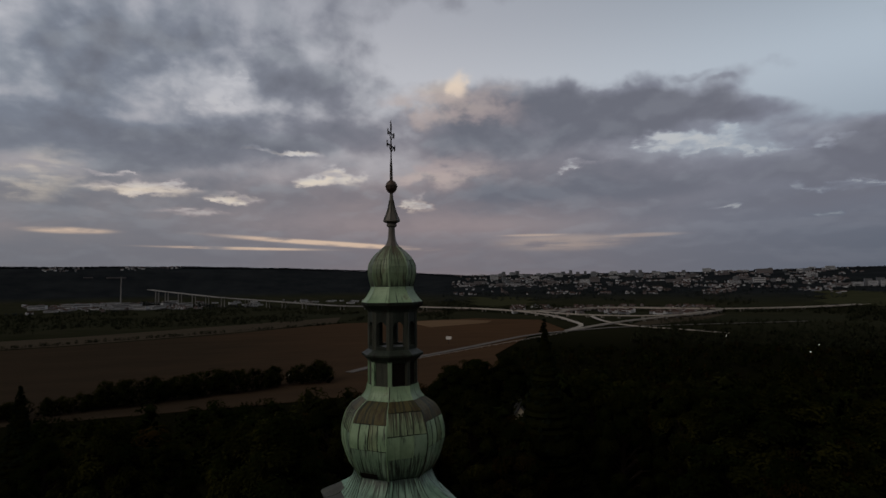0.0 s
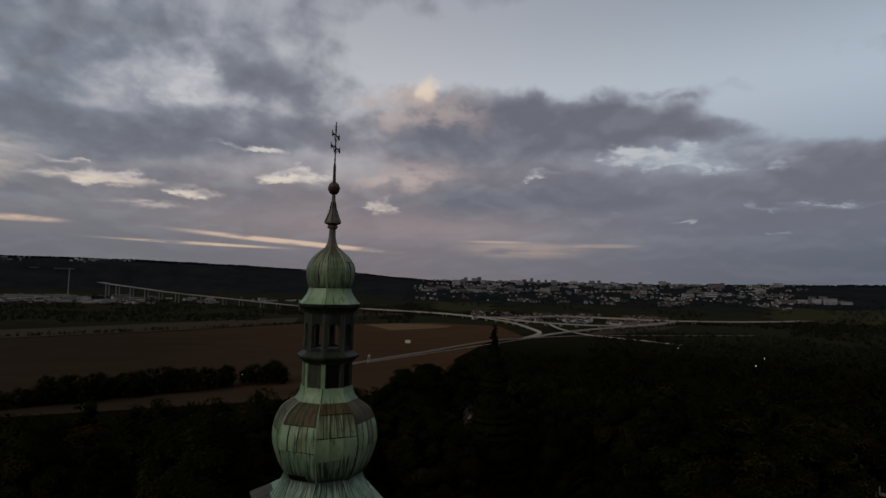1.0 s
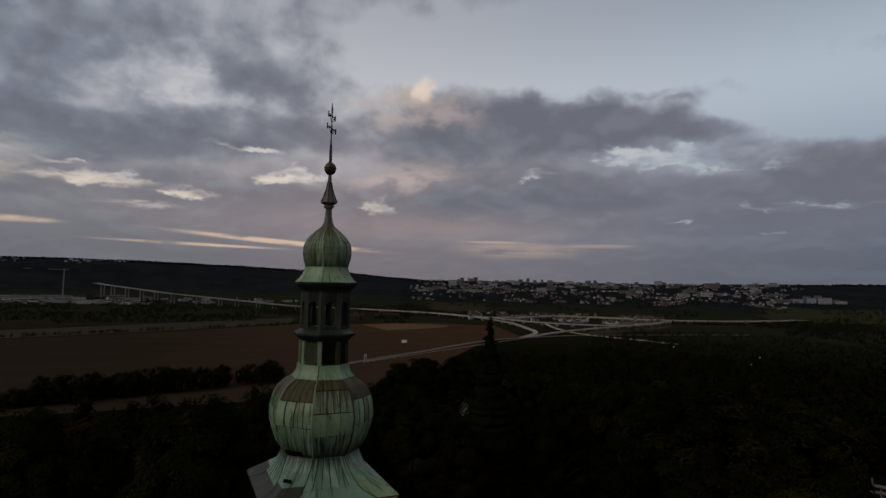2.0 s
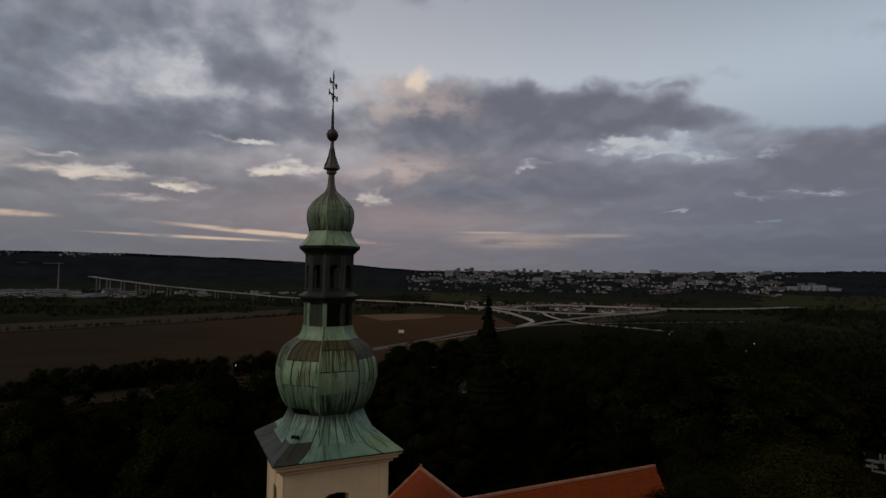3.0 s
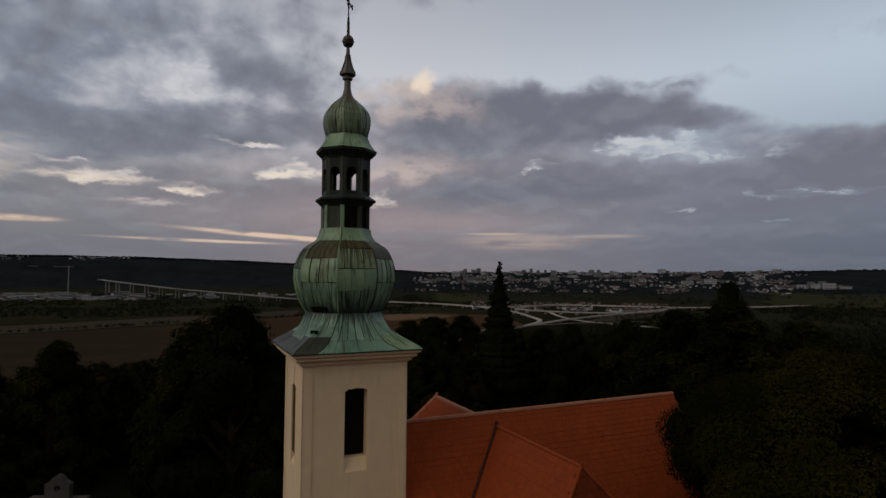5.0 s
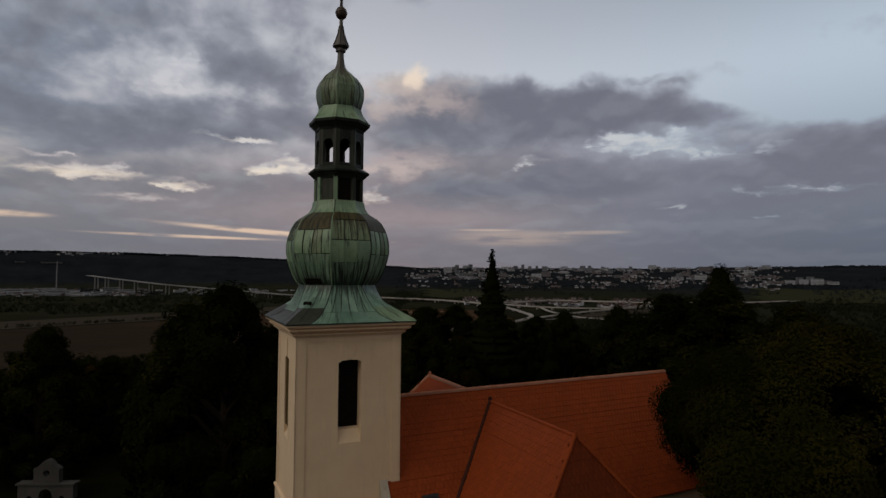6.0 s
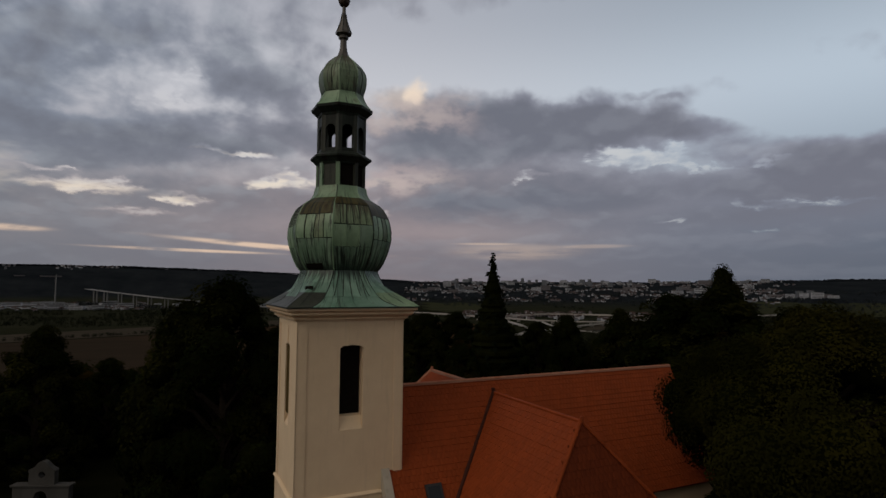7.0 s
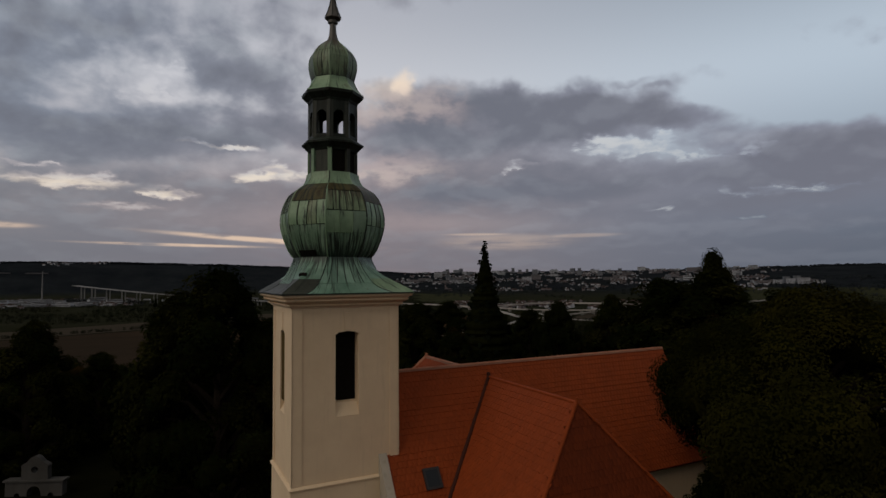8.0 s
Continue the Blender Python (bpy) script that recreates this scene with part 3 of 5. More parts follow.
FLOOR = VALLEY + 0.4
sheet("field", [(-700, 470), (-330, 560), (-157, 470), (181, 470), (290, 560), (330, 664), (500, 870), (610, 910), (717, 1201), (600, 1330), (417, 1318), (242, 1330), (-19, 1161), (-251, 1060), (-700, 940)], FLOOR, PLOUGH, "bare brown ploughed field on the valley floor")
sheet("field", [(404, 1120), (560, 1175), (600, 1225), (560, 1290), (489, 1313), (400, 1290)], FLOOR + 0.4, STUBBLE, "pale stubble patch in a ploughed field")
sheet("field", [(-700, 960), (-251, 1075), (-19, 1180), (242, 1350), (292, 1560), (-279, 1240), (-700, 1120)], FLOOR + 0.2, DRY_GRASS, "strip of dry grass beyond a ploughed field")
sheet("field", [(450, 1640), (760, 1700), (900, 1900), (520, 1990)], FLOOR + 0.2, DRY_GRASS, "dry meadow beside the elevated motorway")
sheet("field", [(760, 930), (1050, 1010), (1250, 1130), (1120, 1200), (900, 1050)], FLOOR + 0.2, DRY_GRASS, "dry grass between the slip roads")


def draped(name, a0, a1, r0, r1, mat, label):
    """A meadow laid on the slope between two bearings and two distances."""
    verts, faces, n = [], [], 14
    for i in range(n + 1):
        for j in range(n + 1):
            a = a0 + (a1 - a0) * i / n + 0.6 * math.sin(j * 1.3)
            r = r0 + (r1 - r0) * j / n + 40 * math.sin(i * 0.9)
            x, y = r * math.sin(radians(a)), r * math.cos(radians(a))
            verts.append((x, y, land(x, y) + 2.5))
    for i in range(n):
        for j in range(n):
            k = i * (n + 1) + j
            faces.append((k, k + 1, k + n + 2, k + n + 1))
    me = bpy.data.meshes.new(name)
    me.from_pydata(verts, [], faces)
    me.materials.append(mat)
    tagged(new(name, me), label, "field", kind="structure")


draped("field", 55, 69, 2150, 2750, MEADOW, "pale green meadow on the far slope")
draped("field", 24, 30, 2050, 2500, MEADOW, "green meadow below the far town")


# ---- roads ----
def road_strip(points, width, thick, lift=0.0):
    """A deck along points, smoothed."""
    pts = []
    P = [Vector(p) for p in points]
    for i in range(len(P) - 1):
        p0, p1, p2, p3 = P[max(i - 1, 0)], P[i], P[i + 1], P[min(i + 2, len(P) - 1)]
        for k in range(8):
            t = k / 8
            pts.append(0.5 * (2 * p1 + (p2 - p0) * t + (2 * p0 - 5 * p1 + 4 * p2 - p3) * t * t + (3 * p1 - p0 - 3 * p2 + p3) * t ** 3))
    pts.append(P[-1])
    loops = []
    for i, p in enumerate(pts):
        d = pts[min(i + 1, len(pts) - 1)] - pts[max(i - 1, 0)]
        s = Vector((d.y, -d.x, 0)).normalized() * width / 2
        u = Vector((0, 0, lift))
        dn = Vector((0, 0, thick))
        loops.append([p - s + u, p + s + u, p + s + u - dn, p - s + u - dn])
    return pts, loops


def road(name, points, width, label, pier_step=0, parapet=0.0, mat=None):
    ob = thing(name, label, "road", kind="structure")
    pts, loops = road_strip(points, width, 1.6 if pier_step else 0.5)
    part("deck", rings(bmesh.new(), loops), mat or CONCRETE, ob)
    if parapet:
        for side in (-1, 1):
            lp = []
            for i, p in enumerate(pts):
                d = pts[min(i + 1, len(pts) - 1)] - pts[max(i - 1, 0)]
                s = Vector((d.y, -d.x, 0)).normalized()
                o = p + s * side * (width / 2 - 0.25)
                lp.append([o - s * 0.2 + Vector((0, 0, 0.02)), o + s * 0.2 + Vector((0, 0, 0.02)), o + s * 0.2 + Vector((0, 0, parapet)), o - s * 0.2 + Vector((0, 0, parapet))])
            part("parapet", rings(bmesh.new(), lp), mat or CONCRETE, ob)
    if pier_step:
        run, last = 0.0, pts[0]
        for p in pts[1:]:
            run += (p - last).length
            last = p
            if run > pier_step:
                run = 0.0
                g = land(p.x, p.y)
                if p.z - 1.6 - g > 2:
                    bm = bmesh.new()
                    w = 1.2 + (p.z - g) * 0.02
                    for off in (-width * 0.25, width * 0.25):
                        box(bm, p.x + off - w, p.x + off + w, p.y - w, p.y + w, g - 1, p.z - 1.55)
                    part("pier", bm, mat or CONCRETE, ob)
    return ob


road("motorway_viaduct", [(-345, 2990, -2), (-269, 2819, -10), (-151, 2656, -22), (-41, 2503, -33), (52, 2436, -41), (249, 2185, -54), (379, 1989, -61), (576, 1894, -65)], 24, "long grey motorway viaduct on tall piers", 88, 1.2, FAR_CONCRETE)
road("motorway_bridge", [(576, 1894, -65), (744, 1640, -66), (831, 1427, -67), (1109, 1445, -66), (1319, 1230, -66), (1642, 1163, -66), (2100, 1190, -64)], 24, "long pale concrete motorway viaduct on piers", 88, 1.2)
road("slip_road", [(831, 1400, -66.8), (850, 1250, -67.5), (945, 1125, -68), (1100, 1100, -68), (1302, 1195, -66.8)], 10, "curving concrete slip road of an interchange", 40, 1.0)
road("slip_road", [(790, 1460, -66.2), (786, 1260, -69), (742, 1100, -71.5), (700, 1000, -73.5), (607, 915, -74.2)], 9, "curving concrete slip road of an interchange", 45, 0.9)
road("slip_road", [(607, 912, -74.2), (755, 985, -71), (900, 1040, -69), (1027, 1082, -68.4), (1180, 1150, -67.4), (1310, 1200, -66.8)], 9, "rising concrete slip road of an interchange", 45, 0.9)
road("slip_road", [(860, 1190, -69), (800, 1060, -71), (783, 940, -73.5), (816, 825, -74.2), (830, 740, -74.3)], 8, "descending slip road beside rough grass", 0, 0.8)
road("slip_road", [(850, 1330, -67.5), (1079, 1500, -66.3), (1214, 1408, -66.3), (1330, 1260, -66.6)], 9, "outer loop of the motorway interchange", 50, 0.9)
road("main_road", [(120, 600, -73.8), (198, 664, -73.8), (339, 759, -73.8), (499, 870, -73.8), (607, 906, -73.6), (760, 930, -73.8), (960, 905, -74), (1200, 860, -74)], 11, "straight grey road on a low bank across fields", 0, 0.0, ASPHALT)


def guard_rail():
    ob = thing("guard_rail", "low pale steel guard rail along a road", "rail", kind="structure")
    a, b = Vector((205, 660, -73.8)), Vector((600, 898, -73.6))
    d = (b - a).normalized()
    s = Vector((d.y, -d.x, 0)) * 5.2
    bm = bmesh.new()
    tube(bm, [a + s + Vector((0, 0, 1.0)), b + s + Vector((0, 0, 1.0))], 0.35, 4)
    part("rail", bm, CONCRETE, ob)
    n = 24
    post = bmesh.new()
    box(post, -0.3, 0.3, -0.3, 0.3, -1.2, 1.0)
    me = mesh_of("post", post, CONCRETE)
    for i in range(n):
        o = new("post", me)
        o.parent = ob
        o.location = a + s + (b - a) * (i / (n - 1))


guard_rail()


# ---- the church tower ----
TOWER = thing("church_tower", "cream plastered church tower with green copper onion domes", "church tower")
A, EAVE = 2.25, 2.79


def wall_side(width, z0, z1, thick, half, sill, head):
    """One belfry wall facing -y with its window hole, its outer face at y = -A."""
    bm = bmesh.new()
    y0, y1 = -A, -A + thick
    box(bm, -width, -half, y0, y1, z0, z1)
    box(bm, half, width, y0, y1, z0, z1)
    box(bm, -half, half, y0, y1, z0, sill)
    # lobed head of the opening
    n = 12
    arch = []
    for i in range(n + 1):
        u = -1 + 2 * i / n
        arch.append((u * half, head - 0.03 * (1 - math.cos(2 * math.pi * u)) / 2 - 0.11 * ease(abs(u), 0.68, 0.92)))
    loops = []
    for x, z in arch:
        loops.append([(x, y0, z), (x, y0, z1), (x, y1, z1), (x, y1, z)])
    rings(bm, loops)
    return bm


HALF, SILL, HEAD = 0.50, 11.56, 14.5
DEEP = Matrix.Translation((0, -A, 0)) @ Matrix.Diagonal((1, 0.9, 1, 1)) @ Matrix.Translation((0, A, 0))
SHAFT0, SHAFT1 = 8.40, 15.56
for k, turn in enumerate((0, 90, 180, 270)):
    w = part("belfry_wall", wall_side(A - (0.0 if k % 2 == 0 else 0.6), SHAFT0, SHAFT1, 0.6, HALF, 11.02, HEAD), PLASTER, TOWER, "smooth cream plaster wall with a tall window")
    w.matrix_basis = DEEP @ pose(0, 0, 0, 0, 0, turn)
    # raised corner strips and the band under the cornice leave a sunk panel
    for sx in (-1, 1):
        bm = bmesh.new()
        box(bm, sx * (A + 0.035) - (0.42 if sx > 0 else 0), sx * (A + 0.035) + (0.42 if sx < 0 else 0), -A - 0.035, -A + 0.02, SHAFT0, SHAFT1 - 0.02)
        part("corner_strip", bm, PLASTER, TOWER).matrix_basis = DEEP @ pose(0, 0, 0, 0, 0, turn)
    bm = bmesh.new()
    box(bm, -A + 0.39, A - 0.39, -A - 0.032, -A + 0.02, 15.30, SHAFT1 - 0.02)
    part("frieze_band", bm, PLASTER, TOWER).matrix_basis = DEEP @ pose(0, 0, 0, 0, 0, turn)
    # splayed sill
    bm = bmesh.new()
    rings(bm, [[(sx_ * (HALF - 0.003), -A + 0.01, 11.03), (sx_ * (HALF - 0.003), -A + 0.30, SILL - 0.02), (sx_ * (HALF - 0.003), -A + 0.60, SILL + 0.02), (sx_ * (HALF - 0.003), -A + 0.60, 11.03)] for sx_ in (-1, 1)])
    part("window_sill", bm, PLASTER, TOWER).matrix_basis = DEEP @ pose(0, 0, 0, 0, 0, turn)
    # ochre boards in one opening; added dark sheets hold the others' shade
    sh = bmesh.new()
    yb = -A + (0.602 if k != 3 else 0.05)
    box(sh, -HALF - (0.02 if k != 3 else -0.002), HALF + (0.02 if k != 3 else -0.002), yb, yb + 0.05, SILL - 0.05, HEAD + (0.02 if k != 3 else -0.12))
    part("shutter", sh, SHUTTER_OCHRE if k == 3 else DARK_FILL, TOWER, "ochre boarded shutter" if k == 3 else "dark sheet for the shade inside the opening").matrix_basis = DEEP @ pose(0, 0, 0, 0, 0, turn)
    # keystone hairline relief over the window
    bm = bmesh.new()
    rings(bm, [[(-0.10, -A - 0.03, HEAD + 0.03), (0.10, -A - 0.03, HEAD + 0.03), (0.15, -A - 0.03, 15.27), (-0.15, -A - 0.03, 15.27)], [(-0.10, -A + 0.01, HEAD + 0.03), (0.10, -A + 0.01, HEAD + 0.03), (0.15, -A + 0.01, 15.27), (-0.15, -A + 0.01, 15.27)]])
    part("keystone", bm, PLASTER, TOWER).matrix_basis = DEEP @ pose(0, 0, 0, 0, 0, turn)
part("floor", box(bmesh.new(), -1.6, 1.6, -1.6, 1.6, 11.0, 11.2), DARK_FILL, TOWER)
part("lower_shaft", rings(bmesh.new(), [square(2.31, -1.0), square(2.31, 8.34)]), PLASTER, TOWER, "cream plastered lower shaft").matrix_basis = DEEP
part("string_course", rings(bmesh.new(), [square(2.30, 8.30), square(2.37, 8.33), square(2.38, 8.38), square(2.29, 8.46), square(2.2, 8.46)]), PLASTER, TOWER).matrix_basis = DEEP
CORNICE = [(2.20, 15.14), (2.30, 15.14), (2.33, 15.24), (2.42, 15.28), (2.44, 15.36), (2.40, 15.37), (2.47, 15.46), (2.57, 15.52), (2.62, 15.60), (2.62, 15.66), (2.58, 15.67), (2.64, 15.76), (2.74, 15.82), (2.76, 15.95), (2.2, 15.96)]
part("cornice", rings(bmesh.new(), [square(h, 16.04 - (15.96 - z) * 0.68) for h, z in CORNICE]), PLASTER, TOWER, "stepped cream plaster cornice")

# bell-cast copper skirt from the octagon to the square eave
WAIST_Z, WAIST_R, DELTA = 17.62, 1.72, 0.95


def skirt_point(side, s, t):
    """side 0 to 3; s from -1 to 1 along it; t from 0 at the waist to 1 at the eave."""
    a = WAIST_R * math.cos(radians(22.5))
    b = WAIST_R * math.sin(radians(22.5))
    w = 0.6 * t ** 1.3 + 0.4 * t ** 8
    x = s * (b + (EAVE - DELTA - b) * w)
    y = -(a + (EAVE - a) * w)
    z = WAIST_Z + (16.08 - WAIST_Z) * t
    return Matrix.Rotation(radians(90 * side), 3, "Z") @ Vector((x, y, z))


def skirt_corner(side, s, t):
    """The narrow diagonal face between side and the one before it."""
    p, q = skirt_point(side, -1, t), skirt_point((side + 3) % 4, 1, t)
    c = Matrix.Rotation(radians(90 * side), 3, "Z") @ Vector((-EAVE, -EAVE, 16.0))
    m = (p + q) / 2
    m = m.lerp(Vector((c.x, c.y, m.z)), t ** 2.2)
    return q.lerp(m, s + 1) if s < 0 else m.lerp(p, s)


def sheet_patch(fn, s0, s1, t0, t1, ns, nt, out, thick=0.012):
    """A bent metal sheet on the surface fn(s, t), lifted by out."""
    bm = bmesh.new()
    grid, deep = [], []
    for j in range(nt + 1):
        row, row2 = [], []
        for i in range(ns + 1):
            s, t = s0 + (s1 - s0) * i / ns, t0 + (t1 - t0) * j / nt
            p = fn(s, t)
            e = 0.01
            du = fn(min(s + e, 1), t) - fn(max(s - e, -1), t)
            dv = fn(s, min(t + e, 1)) - fn(s, max(t - e, 0))
            n = du.cross(dv).normalized()
            if n.dot(Vector((p.x, p.y, 0))) < 0:
                n = -n
            row.append(bm.verts.new(p + n * out))
            row2.append(bm.verts.new(p + n * (out - thick)))
        grid.append(row)
        deep.append(row2)
    for j in range(nt):
        for i in range(ns):
            bm.faces.new((grid[j][i], grid[j][i + 1], grid[j + 1][i + 1], grid[j + 1][i]))
    for j in (0, nt):
        for i in range(ns):
            bm.faces.new((grid[j][i], grid[j][i + 1], deep[j][i + 1], deep[j][i]))
    for i in (0, ns):
        for j in range(nt):
            bm.faces.new((grid[j][i], grid[j + 1][i], deep[j + 1][i], deep[j][i]))
    return bm


def seam(fn, s0, s1, t0, t1, n, r, out=0.02):
    """A standing seam on the surface."""
    pts = []
    for i in range(n + 1):
        k = i / n
        p = fn(s0 + (s1 - s0) * k, t0 + (t1 - t0) * k)
        pts.append(p + Vector((p.x, p.y, 0)).normalized() * out)
    return tube(bmesh.new(), pts, r, 5)


SKIRT = part("skirt_roof", rings(bmesh.new(), [square(EAVE + 0.02, 16.042), square(EAVE + 0.02, 16.08)]), COPPER_DARK, TOWER, "flared square copper skirt")
rs = random.Random(5)
for side in range(4):
    fn = lambda s, t, side=side: skirt_point(side, s, t)
    fc = lambda s, t, side=side: skirt_corner(side, s, t)
    rows = ((0.0, 0.72), (0.72, 1.0))
    for ri, (t0, t1) in enumerate(rows):
        n = 6 if ri == 0 else 4
        for i in range(n):
            s0, s1 = -1 + 2 * i / n, -1 + 2 * (i + 1) / n
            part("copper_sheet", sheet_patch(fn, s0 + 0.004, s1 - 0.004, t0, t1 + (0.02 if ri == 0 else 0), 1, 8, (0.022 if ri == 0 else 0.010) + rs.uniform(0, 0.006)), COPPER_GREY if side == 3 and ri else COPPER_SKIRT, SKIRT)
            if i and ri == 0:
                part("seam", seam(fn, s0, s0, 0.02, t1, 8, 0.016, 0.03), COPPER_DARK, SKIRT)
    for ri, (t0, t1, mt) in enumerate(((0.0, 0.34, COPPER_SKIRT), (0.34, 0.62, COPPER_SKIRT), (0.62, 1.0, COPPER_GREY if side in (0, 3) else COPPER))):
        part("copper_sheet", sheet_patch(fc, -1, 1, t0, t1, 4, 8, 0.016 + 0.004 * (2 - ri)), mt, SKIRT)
    for s, f in ((-1, fn), (1, fn)):
        part("seam", seam(f, s, s, 0.0, 1.0, 24, 0.024, 0.015), COPPER_DARK, SKIRT)
# small hatch in the skirt's diagonal face
hp = skirt_corner(0, 0.0, 0.50)
bm = bmesh.new()
box(bm, -0.17, 0.17, -0.03, 0.05, -0.07, 0.07)
hatch = part("hatch", bm, DARK_FILL, SKIRT, "small dark hatch")
hatch.matrix_basis = Matrix.Translation(hp + Vector((-0.02, -0.02, 0.02))) @ Euler((radians(-35), 0, radians(-45))).to_matrix().to_4x4()

BULB = smooth_profile([(17.62, 1.72), (17.78, 1.86), (18.02, 2.00), (18.48, 2.18), (18.97, 2.31), (19.42, 2.33), (19.92, 2.22), (20.28, 2.06), (20.52, 1.88), (20.70, 1.62), (20.82, 1.42)])
NECK = smooth_profile([(20.82, 1.43), (20.95, 1.31), (21.15, 1.20), (21.42, 1.15)])


def octo(table, z0, z1):
    """The surface fn(face)(s, t) of an octagonal dome with that profile."""
    def face(k):
        def fn(s, t):
            z = z0 + (z1 - z0) * t
            r = prof(table, z)
            a, b = r * math.cos(radians(22.5)), r * math.sin(radians(22.5))
            return Matrix.Rotation(radians(45 * k), 3, "Z") @ Vector((s * b, -a, z))
        return fn
    return face


def dome(name, table, sheets, label, seam_r, mat=COPPER):
    """An octagonal dome: a core, sheets by rows (z0, z1, columns, material), ribs on its edges."""
    core = part(name, rings(bmesh.new(), [ngon(r * 0.985, z) for z, r in table]), COPPER_DARK, TOWER, label)
    z0, z1 = table[0][0], table[-1][0]
    face = octo(table, z0, z1)
    for k in range(8):
        fn = face(k)
        plan = sheets[k % len(sheets)]
        for ri, (a, b, cols, mt, seam_mat) in enumerate(plan):
            t0, t1 = (a - z0) / (z1 - z0), (b - z0) / (z1 - z0)
            for i in range(cols):
                s0, s1 = -1 + 2 * i / cols, -1 + 2 * (i + 1) / cols
                mm = mt[(k + i) % len(mt)] if isinstance(mt, tuple) else mt
                tilt = rs.uniform(-0.008, 0.008)
                part("copper_sheet", sheet_patch(fn, s0 + 0.006, s1 - 0.006, max(t0 + 0.005 + tilt * 0.4, 0), min(t1 - 0.004 + tilt * 0.4, 1), 1, 6, 0.006 + 0.022 * ri / len(plan) + rs.uniform(0, 0.008)), mm, core)
                if i:
                    part("seam", seam(fn, s0 + rs.uniform(-0.03, 0.03), s0 + rs.uniform(-0.03, 0.03), t0, min(t1, 1), 7, seam_r * rs.uniform(0.4, 0.75), 0.024), seam_mat, core)
        part("rib", seam(fn, -1, -1, 0, 1, 28, seam_r, 0.006), mat if rs.random() < 0.6 else COPPER_DARK, core)
    return core


C, W, B, D = COPPER, COPPER_WET, COPPER_BROWN, COPPER_DARK
dome("lower_dome", BULB, (((17.62, 18.62, 4, W, W), (18.62, 19.57, 3, (C, C, W), C), (19.57, 20.44, 6, COPPER_STRIP, D), (20.44, 20.82, 1, B, B)),
                          ((17.62, 18.97, 4, W, W), (18.97, 20.01, 4, (COPPER_STRIP, C, C), D), (20.01, 20.82, 1, B, B))), "large green copper onion dome with brown top", 0.034)
# a dark sheet over the copper stands in for a shaded gap
gap = octo(BULB, BULB[0][0], BULB[-1][0])(7)
part("open_joint", sheet_patch(gap, -0.80, 0.30, 0.02, 0.095, 5, 3, 0.045), DARK_FILL, TOWER, "dark sheet laid on for the shade in a gap")
dome("dome_neck", NECK, (((20.82, 21.42, 1, COPPER, COPPER),),), "pale green copper collar above the dome", 0.022)


def drum():
    ob = part("drum", rings(bmesh.new(), [ngon(1.02, 21.3), ngon(1.02, 22.5)]), DARK_FILL, TOWER, "octagonal drum with dark panels")
    for k in range(8):
        bm = bmesh.new()
        box(bm, -0.09, 0.09, -1.12, -0.98, 21.32, 22.5)
        # paler posts and panels on the left put that side's stronger light into colour
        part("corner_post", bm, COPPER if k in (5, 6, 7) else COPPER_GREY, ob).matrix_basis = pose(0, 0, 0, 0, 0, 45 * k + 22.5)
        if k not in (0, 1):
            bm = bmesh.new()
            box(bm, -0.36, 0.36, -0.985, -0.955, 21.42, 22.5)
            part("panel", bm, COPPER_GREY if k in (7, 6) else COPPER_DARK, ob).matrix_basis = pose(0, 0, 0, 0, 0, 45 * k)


drum()
part("ring_cornice", rings(bmesh.new(), [ngon(r, z) for r, z in ((1.0, 22.40), (1.12, 22.42), (1.16, 22.50), (1.20, 22.52), (1.29, 22.62), (1.40, 22.70), (1.41, 22.78), (1.28, 22.86), (1.13, 22.96), (1.0, 23.0))]), COPPER_DARK, TOWER, "dark copper ring moulding")


def lantern():
    ob = part("lantern", rings(bmesh.new(), [ngon(1.03, 22.95), ngon(1.03, 23.04)]), COPPER_DARK, TOWER, "open octagonal lantern with arched openings")
    for k in range(8):
        # the corner post
        bm = bmesh.new()
        rings(bm, [[(-0.15, -1.03, z), (0.0, -1.10, z), (0.15, -1.03, z), (0.10, -0.86, z), (-0.10, -0.86, z)] for z in (22.98, 24.72)])
        # left-hand posts get the lighter copper, a lit side put into colour
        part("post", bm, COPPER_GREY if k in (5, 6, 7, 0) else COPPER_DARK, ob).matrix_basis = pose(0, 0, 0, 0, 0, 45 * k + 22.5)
        bm = bmesh.new()
        rings(bm, [[(-0.045, -1.085, z), (0.0, -1.125, z), (0.045, -1.085, z), (0.0, -1.06, z)] for z in (23.0, 24.68)])
        part("edge_strip", bm, COPPER_GREY, ob).matrix_basis = pose(0, 0, 0, 0, 0, 45 * k + 22.5)
        # the lobed head over each opening
        bm = bmesh.new()
        n, loops = 10, []
        for i in range(n + 1):
            u = -1 + 2 * i / n
            z = 24.20 - 0.30 * max(abs(u) - 0.35, 0) - (0.05 if abs(u) > 0.8 else 0)
            x = u * 0.275
            loops.append([(x, -1.0, z), (x, -1.0, 24.72), (x, -0.92, 24.72), (x, -0.92, z)])
        rings(bm, loops)
        part("arch_head", bm, COPPER_DARK, ob).matrix_basis = pose(0, 0, 0, 0, 0, 45 * k)
        bm = bmesh.new()
        box(bm, -0.28, 0.28, -1.0, -0.9, 22.98, 23.13)
        part("apron", bm, COPPER_DARK, ob).matrix_basis = pose(0, 0, 0, 0, 0, 45 * k)


